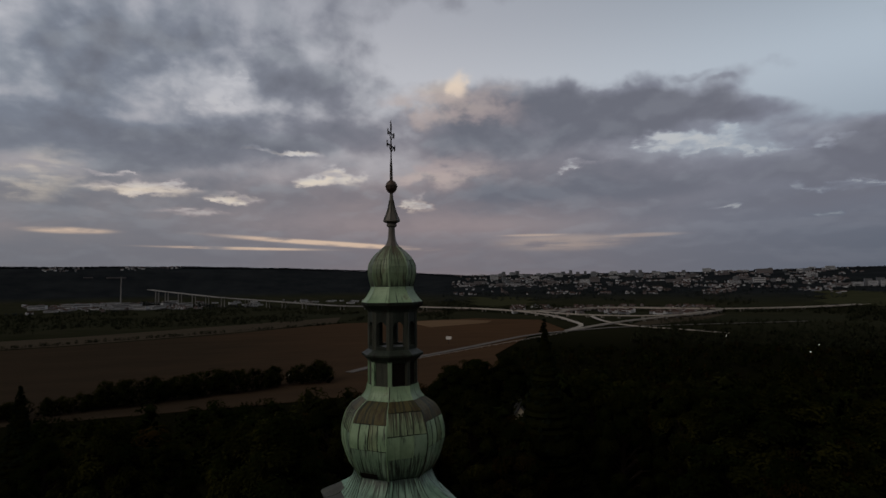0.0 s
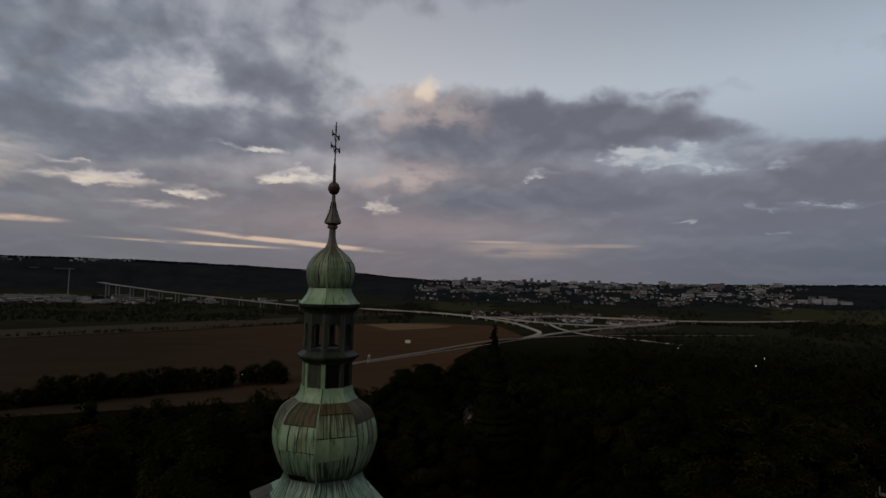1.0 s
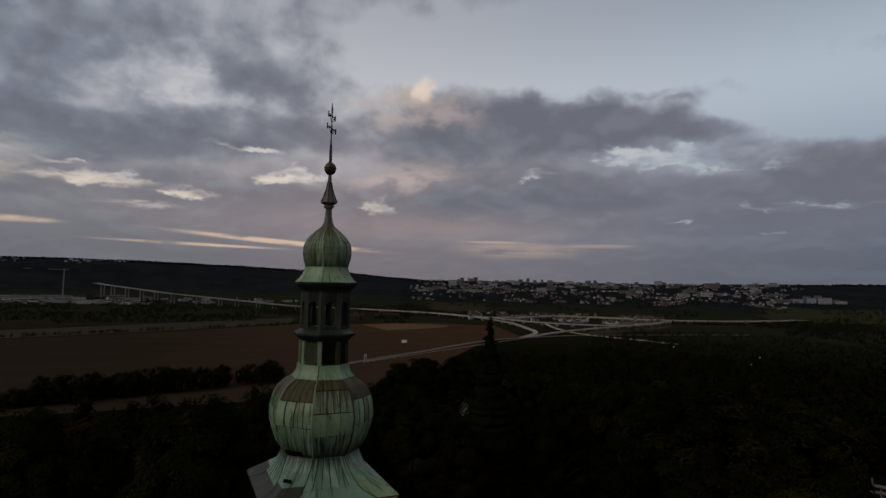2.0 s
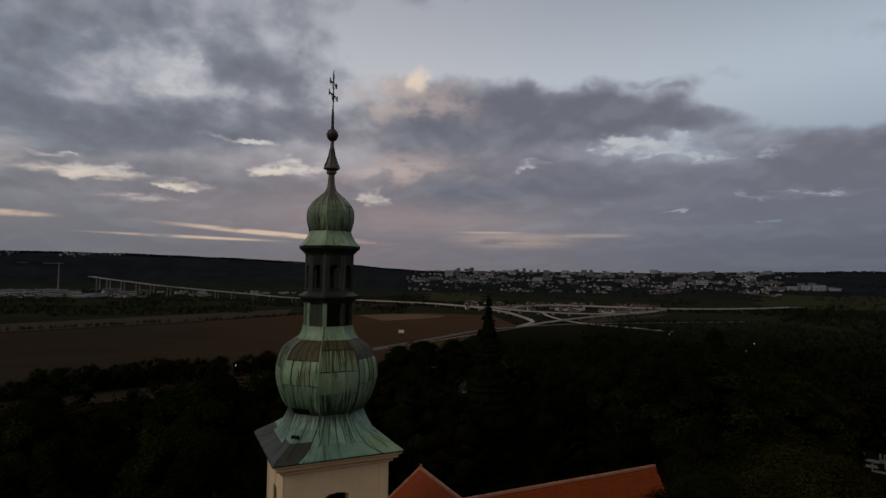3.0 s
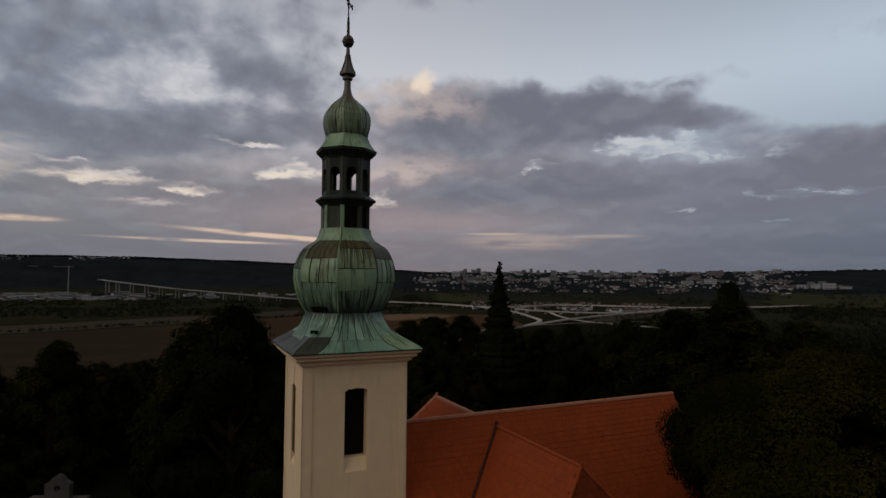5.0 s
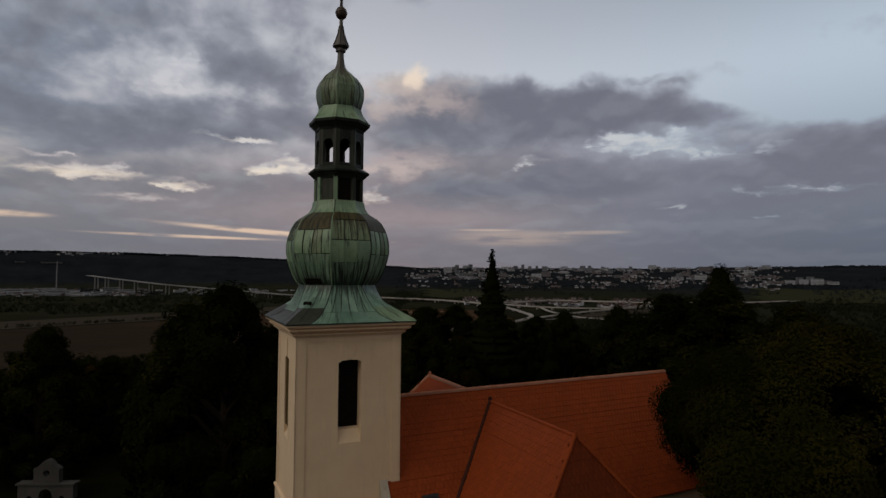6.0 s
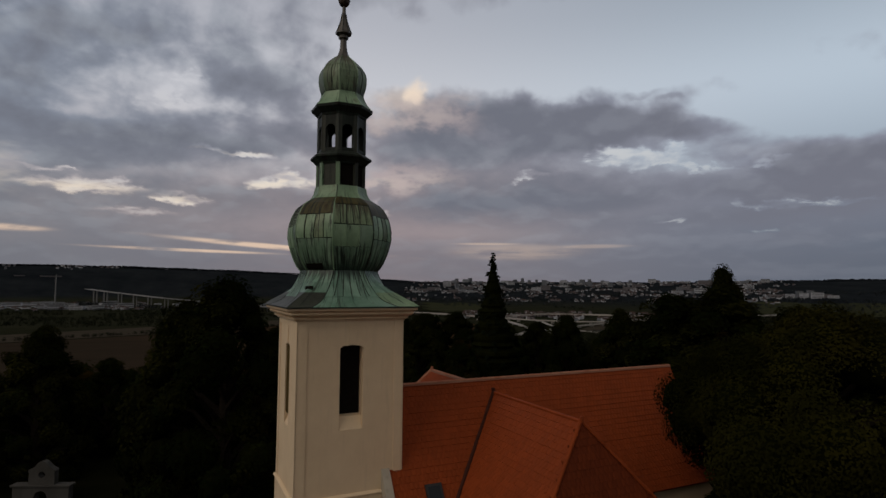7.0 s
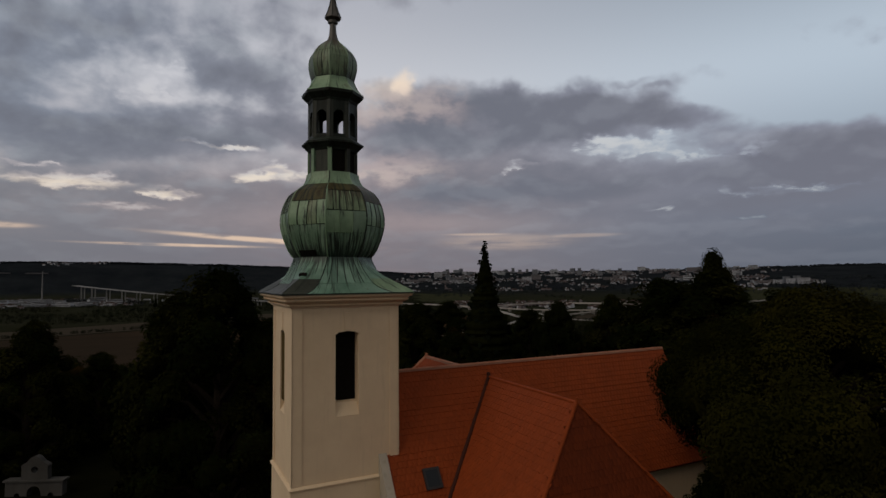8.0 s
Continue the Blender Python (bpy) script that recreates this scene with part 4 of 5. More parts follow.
lantern()
part("lantern_cornice", rings(bmesh.new(), [ngon(r, z) for r, z in ((0.9, 24.62), (1.12, 24.64), (1.16, 24.74), (1.20, 24.76), (1.30, 24.86), (1.40, 24.95), (1.42, 25.06), (1.2, 25.08))]), COPPER_DARK, TOWER, "dark copper cornice")
SMALL = smooth_profile([(25.06, 1.41), (25.22, 1.24), (25.48, 1.06), (25.76, 0.96), (26.05, 1.03), (26.42, 1.09), (26.78, 1.05), (27.14, 0.84), (27.42, 0.54), (27.60, 0.33)])
dome("upper_dome", SMALL, (((25.06, 25.78, 1, C, C), (25.78, 27.60, 1, COPPER_TARN, D)), ((25.06, 25.78, 1, C, C), (25.78, 26.95, 2, COPPER_TARN, D), (26.95, 27.60, 1, COPPER_TARN, D))), "small green copper onion dome", 0.024)
NEEDLE_PROFILE = smooth_profile([(27.60, 0.34), (27.8, 0.23), (28.09, 0.165), (28.5, 0.145)], 3)
part("spire_neck", rings(bmesh.new(), [ngon(r, z) for z, r in NEEDLE_PROFILE]), SPIRE_SHEET, TOWER, "slender copper spire neck")
part("spire_ring", rings(bmesh.new(), [ngon(r, z) for r, z in ((0.15, 28.48), (0.23, 28.52), (0.24, 28.62), (0.20, 28.66), (0.30, 28.70), (0.38, 28.74), (0.38, 28.80))]), SPIRE_SHEET, TOWER)
part("spire_cone", rings(bmesh.new(), [ngon(r, z) for z, r in smooth_profile([(28.80, 0.375), (29.05, 0.27), (29.4, 0.155), (29.72, 0.10), (30.12, 0.075)], 3)]), SPIRE_SHEET, TOWER, "fluted copper spire cone")
for k in range(8):
    part("rib", tube(bmesh.new(), [((0.375 if i == 0 else 0.27 if i == 1 else 0.155 if i == 2 else 0.10) * math.sin(radians(22.5 + 45 * k)), -(0.375 if i == 0 else 0.27 if i == 1 else 0.155 if i == 2 else 0.10) * math.cos(radians(22.5 + 45 * k)), z) for i, z in enumerate((28.8, 29.05, 29.4, 29.72))], 0.02, 5), COPPER_DARK, TOWER)
bm = bmesh.new()
bmesh.ops.create_uvsphere(bm, u_segments=24, v_segments=14, radius=0.27, matrix=Matrix.Translation((0, 0, 30.37)) @ Matrix.Diagonal((1, 1, 1.15, 1)))
part("ball", bm, BALL, TOWER, "tarnished dark copper ball", True)
part("ball_band", rings(bmesh.new(), [ngon(r, z, 20) for r, z in ((0.26, 30.35), (0.285, 30.36), (0.285, 30.40), (0.26, 30.41))]), IRON, TOWER)


def cross():
    """A patriarchal cross of wrought bars whose arms end in curls."""
    ob = part("cross", tube(bmesh.new(), [(0, 0, 30.6), (0, 0.01, 31.4), (0, 0, 32.2), (0, 0, 33.15), (0, 0, 33.5)], [0.075, 0.062, 0.052, 0.042, 0.015], 6), IRON, TOWER, "wrought iron double-armed cross")
    part("collar", tube(bmesh.new(), [(0, 0, 30.62), (0, 0, 30.9), (0, 0, 31.3)], [0.085, 0.06, 0.045], 8), IRON, ob)
    d = Vector((0.56, 0.83, 0)).normalized()
    for z, ln in ((32.28, 0.52), (32.86, 0.40)):
        part("arm", tube(bmesh.new(), [d * -ln + Vector((0, 0, z)), Vector((0, 0, z)), d * ln + Vector((0, 0, z))], 0.036, 5), IRON, ob)
        for sg in (-1, 1):
            pts = [d * (sg * (ln + 0.11 * math.sin(a) * 0.6)) + Vector((0, 0, z + 0.13 * math.cos(a) * (1 if a < 3.2 else 0.7))) for a in np.linspace(0.2, 5.2, 10)]
            part("curl", tube(bmesh.new(), pts, 0.026, 5), IRON, ob)
            part("brace", tube(bmesh.new(), [d * (sg * ln * 0.75) + Vector((0, 0, z + 0.02)), d * (sg * 0.14) + Vector((0, 0, z - 0.22)), Vector((0, 0, z - 0.30))], 0.014, 5), IRON, ob)
    for sg in (-1, 1):
        pts = [d * (sg * 0.09 * math.sin(a)) + Vector((0, 0, 33.2 + 0.1 * a / 3.1)) for a in np.linspace(0, 3.1, 7)]
        part("curl", tube(bmesh.new(), pts, 0.014, 5), IRON, ob)


cross()


# ---- the nave with its cross roofs ----
NAVE = thing("church_nave", "church nave with steep orange clay tile roofs", "church")
RIDGE, PN = 12.30, 1.42
X0, X1, EZ, EN = 1.70, 20.5, 5.4, 6.95      # eaves of the side chapel and of the nave
YE, YN = (RIDGE - EZ) / PN, (RIDGE - EN) / PN
CX, CR, PT, PH = 7.92, 11.65, 1.13, 2.4
CY = -7.15
CW = (CR - EZ) / PT
CYE = CY - (CR - EZ) / PH
bm = bmesh.new()
box(bm, X0 + 0.1, X1 - 0.3, -YN + 0.35, YN - 0.35, -1.5, EN + 0.1)
part("nave_wall", bm, PLASTER, NAVE, "cream plastered nave wall")
part("chapel_wall", box(bmesh.new(), CX - CW + 0.5, CX + CW - 0.5, CYE + 0.5, -YN + 0.4, -1.5, EZ + 0.1), PLASTER, NAVE, "cream plastered side chapel wall")


def tile_mesh(w, h):  # w across, h along the fall
    """One slightly cupped clay tile, its foot raised, lying in the xy plane with its foot at -y."""
    bm = bmesh.new()
    loops = []
    for y, lift in ((0.04, 0.002), (-h, 0.028)):
        loops.append([(-w / 2, y, lift), (-w / 5, y, lift + 0.010), (w / 5, y, lift + 0.010), (w / 2, y, lift), (w / 2, y, lift - 0.018), (-w / 2, y, lift - 0.018)])
    rings(bm, loops)
    return bm


TW, TH = 0.22, 0.275
TILE_ME = mesh_of("roof_tile", tile_mesh(TW - 0.002, TH + 0.07), TILE)


def inside(poly, u, v):
    hit = False
    for (a, b), (c, d) in zip(poly, poly[1:] + poly[:1]):
        if (b > v) != (d > v) and u < a + (v - b) / (d - b) * (c - a):
            hit = not hit
    return hit


TILE_BUDGET = []


def roof_face(name, corners, near, parent, field=None):
    """A roof plane: a slab with rows of clay tiles on it. corners in space; near tells which tiles are separate."""
    c = [Vector(p) for p in corners]
    base = part(name, slab(bmesh.new(), c, 0.16), TILE, parent, "orange clay tile roof slope")
    n = (c[1] - c[0]).cross(c[2] - c[0]).normalized()
    if n.z < 0:
        n = -n
    down = (n * n.z - Vector((0, 0, 1))).normalized()
    side = n.cross(down).normalized()
    o = c[0]
    poly = [((p - o).dot(side), (p - o).dot(down)) for p in c]
    us, vs = [p[0] for p in poly], [p[1] for p in poly]
    verts, faces = [], []
    tile = [Vector(v.co) for v in TILE_ME.vertices]
    tf = [tuple(p.vertices) for p in TILE_ME.polygons]
    rot = Matrix((side, -down, n)).transposed()
    rr = random.Random(int(abs(us[0] * 7 + vs[-1] * 13) * 10))
    row, v = 0, min(vs) + 0.02
    while v < max(vs) - 0.05:
        u = min(us) + (TW / 2 if row % 2 else 0) + 0.02
        sag = rr.uniform(-0.006, 0.008)
        while u < max(us):
            if inside(poly, u, v + TH * 0.5):
                p = o + side * u + down * v + n * (0.004 + sag)
                m = rot @ Euler((rr.uniform(-0.012, 0.012), rr.uniform(-0.006, 0.006), rr.uniform(-0.008, 0.008))).to_matrix()
                if near(p):
                    TILE_BUDGET.append((p, m, base))
                else:
                    k = len(verts)
                    verts += [p + m @ t for t in tile]
                    faces += [tuple(k + i for i in f) for f in tf]
            u += TW
        v += TH
        row += 1
    if verts:
        me = bpy.data.meshes.new("roof_tiles")
        me.from_pydata(verts, [], faces)
        me.materials.append(field or TILE_MANY)
        ob = new("roof_tiles", me)
        ob.parent = base
        tagged(ob, kind="stuff")
    return base


def cap_row(name, a, b, r, mat, step=0.36, mortar=True):
    """Half-round ridge tiles along a line."""
    a, b = Vector(a), Vector(b)
    d = b - a
    n = max(1, round(d.length / step))
    bm = bmesh.new()
    loops = []
    for y, k in ((-0.03, 1.06), (step + 0.01, 0.94)):
        loops.append([(r * k * math.cos(t), y, r * k * math.sin(t) - 0.02) for t in np.linspace(-0.25, math.pi + 0.25, 8)])
    rings(bm, loops)
    me = mesh_of(name, bm, mat)
    q = d.to_track_quat("Y", "Z").to_matrix().to_4x4()
    for i in range(n):
        o = new(name, me)
        o.parent = NAVE
        o.matrix_basis = Matrix.Translation(a + d * (i / n)) @ q
    if mortar:
        bm = bmesh.new()
        s = Vector((d.y, -d.x, 0)).normalized()
        z = Vector((0, 0, 0.045))
        loops = [[p - s * (r + 0.03) - z * 2.0, p - s * (r + 0.01), p + s * (r + 0.01), p + s * (r + 0.03) - z * 2.0] for p in (a, b)]
        rings(bm, loops)
        part("mortar_bed", bm, MORTAR, NAVE)


never = lambda p: False
yt = -(RIDGE - CR) / PN
# the nave slope towards the side chapel is cut where the chapel's roof meets it
roof_face("nave_roof", [(X0, 0, RIDGE), (X1, 0, RIDGE), (X1, -YN - 0.1, EN - 0.1 * PN), (X0, -YN - 0.1, EN - 0.1 * PN)], lambda p: 3.6 < p.x < 6.8 and p.y > -1.3, NAVE)
roof_face("nave_roof", [(X0, 0, RIDGE), (X1, 0, RIDGE), (X1, YN + 0.1, EN - 0.1 * PN), (X0, YN + 0.1, EN - 0.1 * PN)], never, NAVE)
roof_face("chapel_roof", [(CX, yt - 0.05, CR), (CX, CY, CR), (CX - CW, CYE, EZ), (CX - CW, -YN + 0.3, EZ)], lambda p: p.z > 10.9 and p.y > -6.2, NAVE)
roof_face("chapel_roof", [(CX, yt - 0.05, CR), (CX, CY, CR), (CX + CW, CYE, EZ), (CX + CW, -YN + 0.3, EZ)], never, NAVE)
# the front hip takes the copy with shade in its colour
roof_face("chapel_roof", [(CX, CY, CR), (CX - CW, CYE, EZ), (CX + CW, CYE, EZ)], never, NAVE, TILE_SHADED)
BX, BZ, BY = 7.6, 11.92, 6.32
roof_face("cross_roof", [(BX, 0.1, BZ), (BX, BY, BZ), (BX - 5.6, BY + 2.4, 6.0), (BX - 5.6, YN - 0.4, 6.0)], never, NAVE)
roof_face("cross_roof", [(BX, 0.1, BZ), (BX, BY, BZ), (BX + 5.6, BY + 2.4, 6.0), (BX + 5.6, YN - 0.4, 6.0)], never, NAVE)
roof_face("cross_roof", [(BX, BY, BZ), (BX - 5.6, BY + 2.4, 6.0), (BX + 5.6, BY + 2.4, 6.0)], never, NAVE)
part("cross_wall", box(bmesh.new(), BX - 5.2, BX + 5.2, YE - 0.6, BY + 2.0, -1.5, 6.0), PLASTER, NAVE, "cream plastered cross wing wall")
part("gable_wall", slab(bmesh.new(), [(X1 - 0.3, -YN + 0.35, EN + 0.1), (X1 - 0.3, YN - 0.35, EN + 0.1), (X1 - 0.3, 0, RIDGE - 0.2)], 0.3), PLASTER, NAVE)

cap_row("ridge_tile", (X0, 0, RIDGE), (X1 + 0.05, 0, RIDGE + 0.0), 0.085, RIDGE_TILE)
cap_row("ridge_tile", (CX, yt, CR + 0.03), (CX, CY, CR + 0.02), 0.085, TILE, mortar=False)
cap_row("ridge_tile", (BX, 0.1, BZ + 0.03), (BX, BY, BZ + 0.0), 0.085, RIDGE_TILE)
cap_row("hip_tile", (CX, CY, CR + 0.06), (CX - CW, CYE, EZ + 0.06), 0.09, TILE, mortar=False)
cap_row("hip_tile", (CX, CY, CR + 0.06), (CX + CW, CYE, EZ + 0.06), 0.09, TILE, mortar=False)
cap_row("hip_tile", (BX, BY, BZ + 0.02), (BX - 5.6, BY + 2.4, 6.02), 0.11, RIDGE_TILE, mortar=True)
# raised knob where the hips meet, and the rolled head of the valley
part("ridge_knob", tube(bmesh.new(), [(CX, CY - 0.05, CR), (CX, CY - 0.06, CR + 0.22)], [0.09, 0.05], 8), TILE, NAVE)
part("ridge_knob", tube(bmesh.new(), [(BX, BY, BZ), (BX, BY, BZ + 0.2)], [0.12, 0.07], 8), RIDGE_TILE, NAVE)
part("ridge_knob", tube(bmesh.new(), [(CX, yt + 0.05, CR), (CX, yt + 0.04, CR + 0.24)], [0.14, 0.08], 8), FLASHING, NAVE)
# valley gutters
for sg in (-1, 1):
    pts = []
    for i in range(9):
        k = i / 8
        x = CX + sg * (CR - EN) / PT * k
        z = CR - (CR - EN) * k
        y = -(RIDGE - z) / PN
        pts.append((x, y, z + 0.06))
    part("valley_gutter", tube(bmesh.new(), pts, [0.10, 0.11, 0.09, 0.11, 0.10, 0.12, 0.10, 0.11, 0.10], 6), FLASHING, NAVE, "dark sheet valley gutter")
# the west gable's coping beside the tower
bm = bmesh.new()
loops = []
for y in (-2.22, -YE - 0.35):
    z = RIDGE + PN * y
    loops.append([(1.36, y, z - 0.6), (1.72, y, z - 0.6), (1.72, y, z + 0.16), (1.36, y, z + 0.16)])
rings(bm, loops)
part("gable_coping", bm, WHITEWASH, NAVE, "pale limewashed gable coping with moss")
part("west_gable", rings(bmesh.new(), [[(x, -YE + 0.3, -1.5), (x, -2.2, -1.5), (x, -2.2, RIDGE - 2.2 * PN - 0.3), (x, -YE + 0.3, EZ - 0.1)] for x in (1.40, 1.68)]), WHITEWASH, NAVE, "pale west gable wall")


def skylight():
    ob = part("skylight", box(bmesh.new(), -0.38, 0.38, -0.45, 0.45, -0.05, 0.09), DARK_FRAME, NAVE, "small dark framed skylight")
    x, y = 3.52, -2.98
    z = RIDGE + PN * y
    ob.matrix_basis = Matrix.Translation((x, y, z + 0.05)) @ Euler((math.atan(PN), 0, 0)).to_matrix().to_4x4()
    part("pane", box(bmesh.new(), -0.27, 0.27, -0.34, 0.34, 0.085, 0.10), GLASS, ob)


skylight()


# ---- trees ----
def leaf_cloud(rng, centres, count, size, mat_list, flat=1.0, even=2.0, shell=0.25):
    """Many small leaves round clump centres (point, radius): each a bent pair of triangles."""
    verts, faces, mats = [], [], []
    wts = np.array([r ** even for _, r in centres])
    pick = rng.choice(len(centres), count, p=wts / wts.sum())
    d = rng.normal(size=(count, 3))
    d /= np.linalg.norm(d, axis=1)[:, None]
    rad = rng.uniform(shell, 1.0, count) ** 0.6
    # leaves lie like shingles round their clump, turned up to the light
    hub = np.mean([c for c, _ in centres], axis=0)
    out = np.array([c for c, _ in centres])[pick] - hub
    out /= np.linalg.norm(out, axis=1)[:, None] + 0.3
    # few leaves grow on the side of a clump that faces the trunk
    away = (d * out).sum(1)
    turn = away < -0.2
    d[turn] -= 2 * (away[turn] / np.maximum((out[turn] ** 2).sum(1), 0.05))[:, None] * out[turn]
    d /= np.linalg.norm(d, axis=1)[:, None]
    face = d + out * 0.6 + np.array([0, 0, 0.45]) + rng.normal(0, 0.38, (count, 3))
    face /= np.linalg.norm(face, axis=1)[:, None]
    ax = np.cross(face, rng.normal(size=(count, 3)))
    ax /= np.linalg.norm(ax, axis=1)[:, None]
    bx = np.cross(face, ax)
    bx /= np.linalg.norm(bx, axis=1)[:, None]
    sz = rng.uniform(0.45, 1.5, count) * size
    ctr = np.array([c for c, _ in centres])[pick]
    rr = np.array([r for _, r in centres])[pick]
    pos = ctr + d * (rad * rr)[:, None] * np.array([1, 1, flat])
    a = pos - ax * sz[:, None]
    b = pos + bx * (sz * 0.62)[:, None]
    c = pos + ax * sz[:, None]
    e = pos - bx * (sz * 0.62)[:, None] + np.cross(ax, bx) * (sz * 0.25)[:, None]
    allv = np.stack([a, b, c, e], 1).reshape(-1, 3)
    idx = np.arange(count) * 4
    fc = np.stack([idx, idx + 1, idx + 2, idx + 3], 1)
    clump = rng.integers(0, len(mat_list), len(centres))[pick]
    # leaves of one clump turn to the light together
    soft = d * 0.7 + out * 0.6 + np.array([0, 0, 0.45]) + rng.normal(0, 0.10, (count, 3))
    soft /= np.linalg.norm(soft, axis=1)[:, None]
    return allv, fc, clump, np.repeat(soft, 4, 0)


def cloud_mesh(name, allv, fc, clump, mats, soft):
    me = bpy.data.meshes.new(name)
    me.from_pydata(allv.tolist(), [], fc.tolist())
    for m in mats:
        me.materials.append(m)
    me.polygons.foreach_set("material_index", clump.astype(np.int32))
    me.attributes.new("crown_normal", "FLOAT_VECTOR", "POINT").data.foreach_set("vector", soft.astype(np.float32).ravel())
    me.update()
    return me


def make_tree(seed, height, radius, mats, label, leaves=9000, size=0.19, base=0.22, droop=0.0, loc=(0, 0, 0), name="tree", group="trees on the church hill"):
    rng = np.random.default_rng(seed)
    ob = thing(name, label, "tree", loc, group=group)
    bm = bmesh.new()
    lean = rng.normal(0, 0.25, 2)
    tr = height * 0.022 + 0.08
    tube(bm, [(0, 0, -1.2), (lean[0] * 0.3, lean[1] * 0.3, height * 0.3), (lean[0], lean[1], height * 0.62), (lean[0] * 1.3, lean[1] * 1.3, height * 0.9)], [tr * 1.25, tr, tr * 0.6, tr * 0.15], 8)
    centres = []
    n = 46
    for i in range(n):
        f = base + (1 - base) * (i + 0.5) / n
        a = 2.399963 * i + rng.uniform(-0.5, 0.5)
        # fullest a third of the way up, ragged outline
        env = radius * math.sin(math.pi * min(1, (f - base) / (1 - base) * 0.80 + 0.17)) ** 0.75 * rng.uniform(0.70, 1.05)
        rc = radius * rng.uniform(0.19, 0.33)
        reach = max(env - rc * 0.6, 0.15)
        p = np.array([lean[0] + reach * math.cos(a), lean[1] + reach * math.sin(a), height * f - rc * 0.55])
        centres.append((p, rc))
        tube(bm, [(lean[0] * f, lean[1] * f, height * max(f - 0.18, base * 0.8)), tuple(p * 0.55 + np.array([lean[0], lean[1], height * f - 0.8]) * 0.45 - np.array([0, 0, 0.4])), tuple(p)], [tr * 0.45, tr * 0.25, 0.03], 5)
        for _ in range(3):
            q = p + np.clip(rng.normal(0, rc * 0.6, 3), -rc * 0.9, rc * 0.9) - np.array([0, 0, droop * rc])
            out = math.hypot(q[0] - lean[0], q[1] - lean[1])
            if out > env:
                q[:2] = lean + (q[:2] - lean) * env / out
            centres.append((q, rc * rng.uniform(0.4, 0.62)))
    part("trunk", bm, BARK, ob)
    # dark lumps inside each clump, the crown's inner shade put into their colour
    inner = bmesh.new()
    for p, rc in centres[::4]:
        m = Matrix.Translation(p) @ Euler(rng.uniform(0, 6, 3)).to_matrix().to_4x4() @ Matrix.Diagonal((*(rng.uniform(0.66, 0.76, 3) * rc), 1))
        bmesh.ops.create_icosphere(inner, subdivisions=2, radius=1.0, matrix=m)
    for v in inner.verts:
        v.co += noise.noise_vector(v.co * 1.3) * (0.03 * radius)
    part("shade_core", inner, CROWN_SHADE, ob)
    allv, fc, cl, up = leaf_cloud(rng, centres, leaves, size, mats, 0.85 + droop * 0.5, 2.0, 0.60)
    crown = new("crown", cloud_mesh("crown", allv, fc, cl, mats, up))
    crown.parent = ob
    return ob


def make_conifer(seed, height, radius, label, loc, name="conifer"):
    rng = np.random.default_rng(seed)
    ob = thing(name, label, "conifer", loc)
    part("trunk", tube(bmesh.new(), [(0, 0, -1), (0, 0, height * 0.5), (0, 0, height * 0.98)], [0.35, 0.2, 0.03], 8), BARK, ob)
    centres = []
    layers = 96
    for i in range(layers):
        f = (i + 0.5) / layers
        env = radius * (1 - f) ** 0.95 * rng.uniform(0.88, 1.06) + 0.06
        for k in range(max(3, int(9 * (1 - f)) + 2)):
            a = rng.uniform(0, 2 * math.pi)
            rc = 0.16 + 0.34 * (1 - f)
            e = env * rng.uniform(0.45, 1.0)
            centres.append((np.array([e * math.cos(a), e * math.sin(a), height * (0.03 + 0.965 * f) - e * 0.18]), rc))
    # dark core with the conifer's inner shade in its colour
    core = [ngon(0.88 * radius * (1 - f) ** 0.95 * rng.uniform(0.8, 1.1) + 0.03, height * (0.02 + 0.95 * f), 11, rng.uniform(0, 40)) for f in np.linspace(0, 1, 60)]
    part("shade_core", rings(bmesh.new(), core), CROWN_SHADE, ob)
    allv, fc, cl, up = leaf_cloud(rng, centres, 34000, 0.13, [NEEDLE], 0.9, 1.2)
    crown = new("crown", cloud_mesh("crown", allv, fc, cl, [NEEDLE], up))
    crown.parent = ob
    return ob


make_conifer(3, 22.7, 5.6, "tall narrow dark conifer behind the church", (28.8, 34.7, -1.4))
make_conifer(8, 15.5, 3.6, "dark spruce at the edge of the churchyard", (-30.8, 60, -1.9))
GREEN, OLIVE, RUST = [LEAF_GREEN, LEAF_GREEN, LEAF_OLIVE], [LEAF_OLIVE, LEAF_GREEN, LEAF_OLIVE], [LEAF_RUST, LEAF_OLIVE, LEAF_GREEN]
make_tree(11, 16.2, 7.0, [LEAF_BRIGHT, LEAF_BRIGHT, LEAF_OLIVE], "broad olive-green tree overhanging the nave roof", 185000, 0.062, 0.55, 0.15, (20.1, -9.6, -0.6)).rotation_euler = (0, 0, radians(75))
t_green = make_tree(12, 17.5, 5.2, GREEN, "tall dark green tree on the church hill", 22000, 0.115, 0.10, 0.2, (-3.6, 12.5, -0.2))
t_olive = make_tree(13, 15.0, 4.6, OLIVE, "dark olive deciduous tree on the church hill", 20000, 0.115, 0.10, 0.2, (-17.5, 37, -2.0))
t_rust = make_tree(14, 13.5, 4.4, RUST, "autumn-browned tree on the church hill", 18500, 0.115, 0.10, 0.1, (36.5, 5.5, -0.6))
t_small = make_tree(15, 14.6, 4.2, GREEN, "dense dark green tree below the church", 18500, 0.115, 0.08, 0.0, (12, 38, -0.6))
KINDS = [(t_green, 17.5), (t_olive, 15.0), (t_rust, 13.5), (t_small, 14.6)]


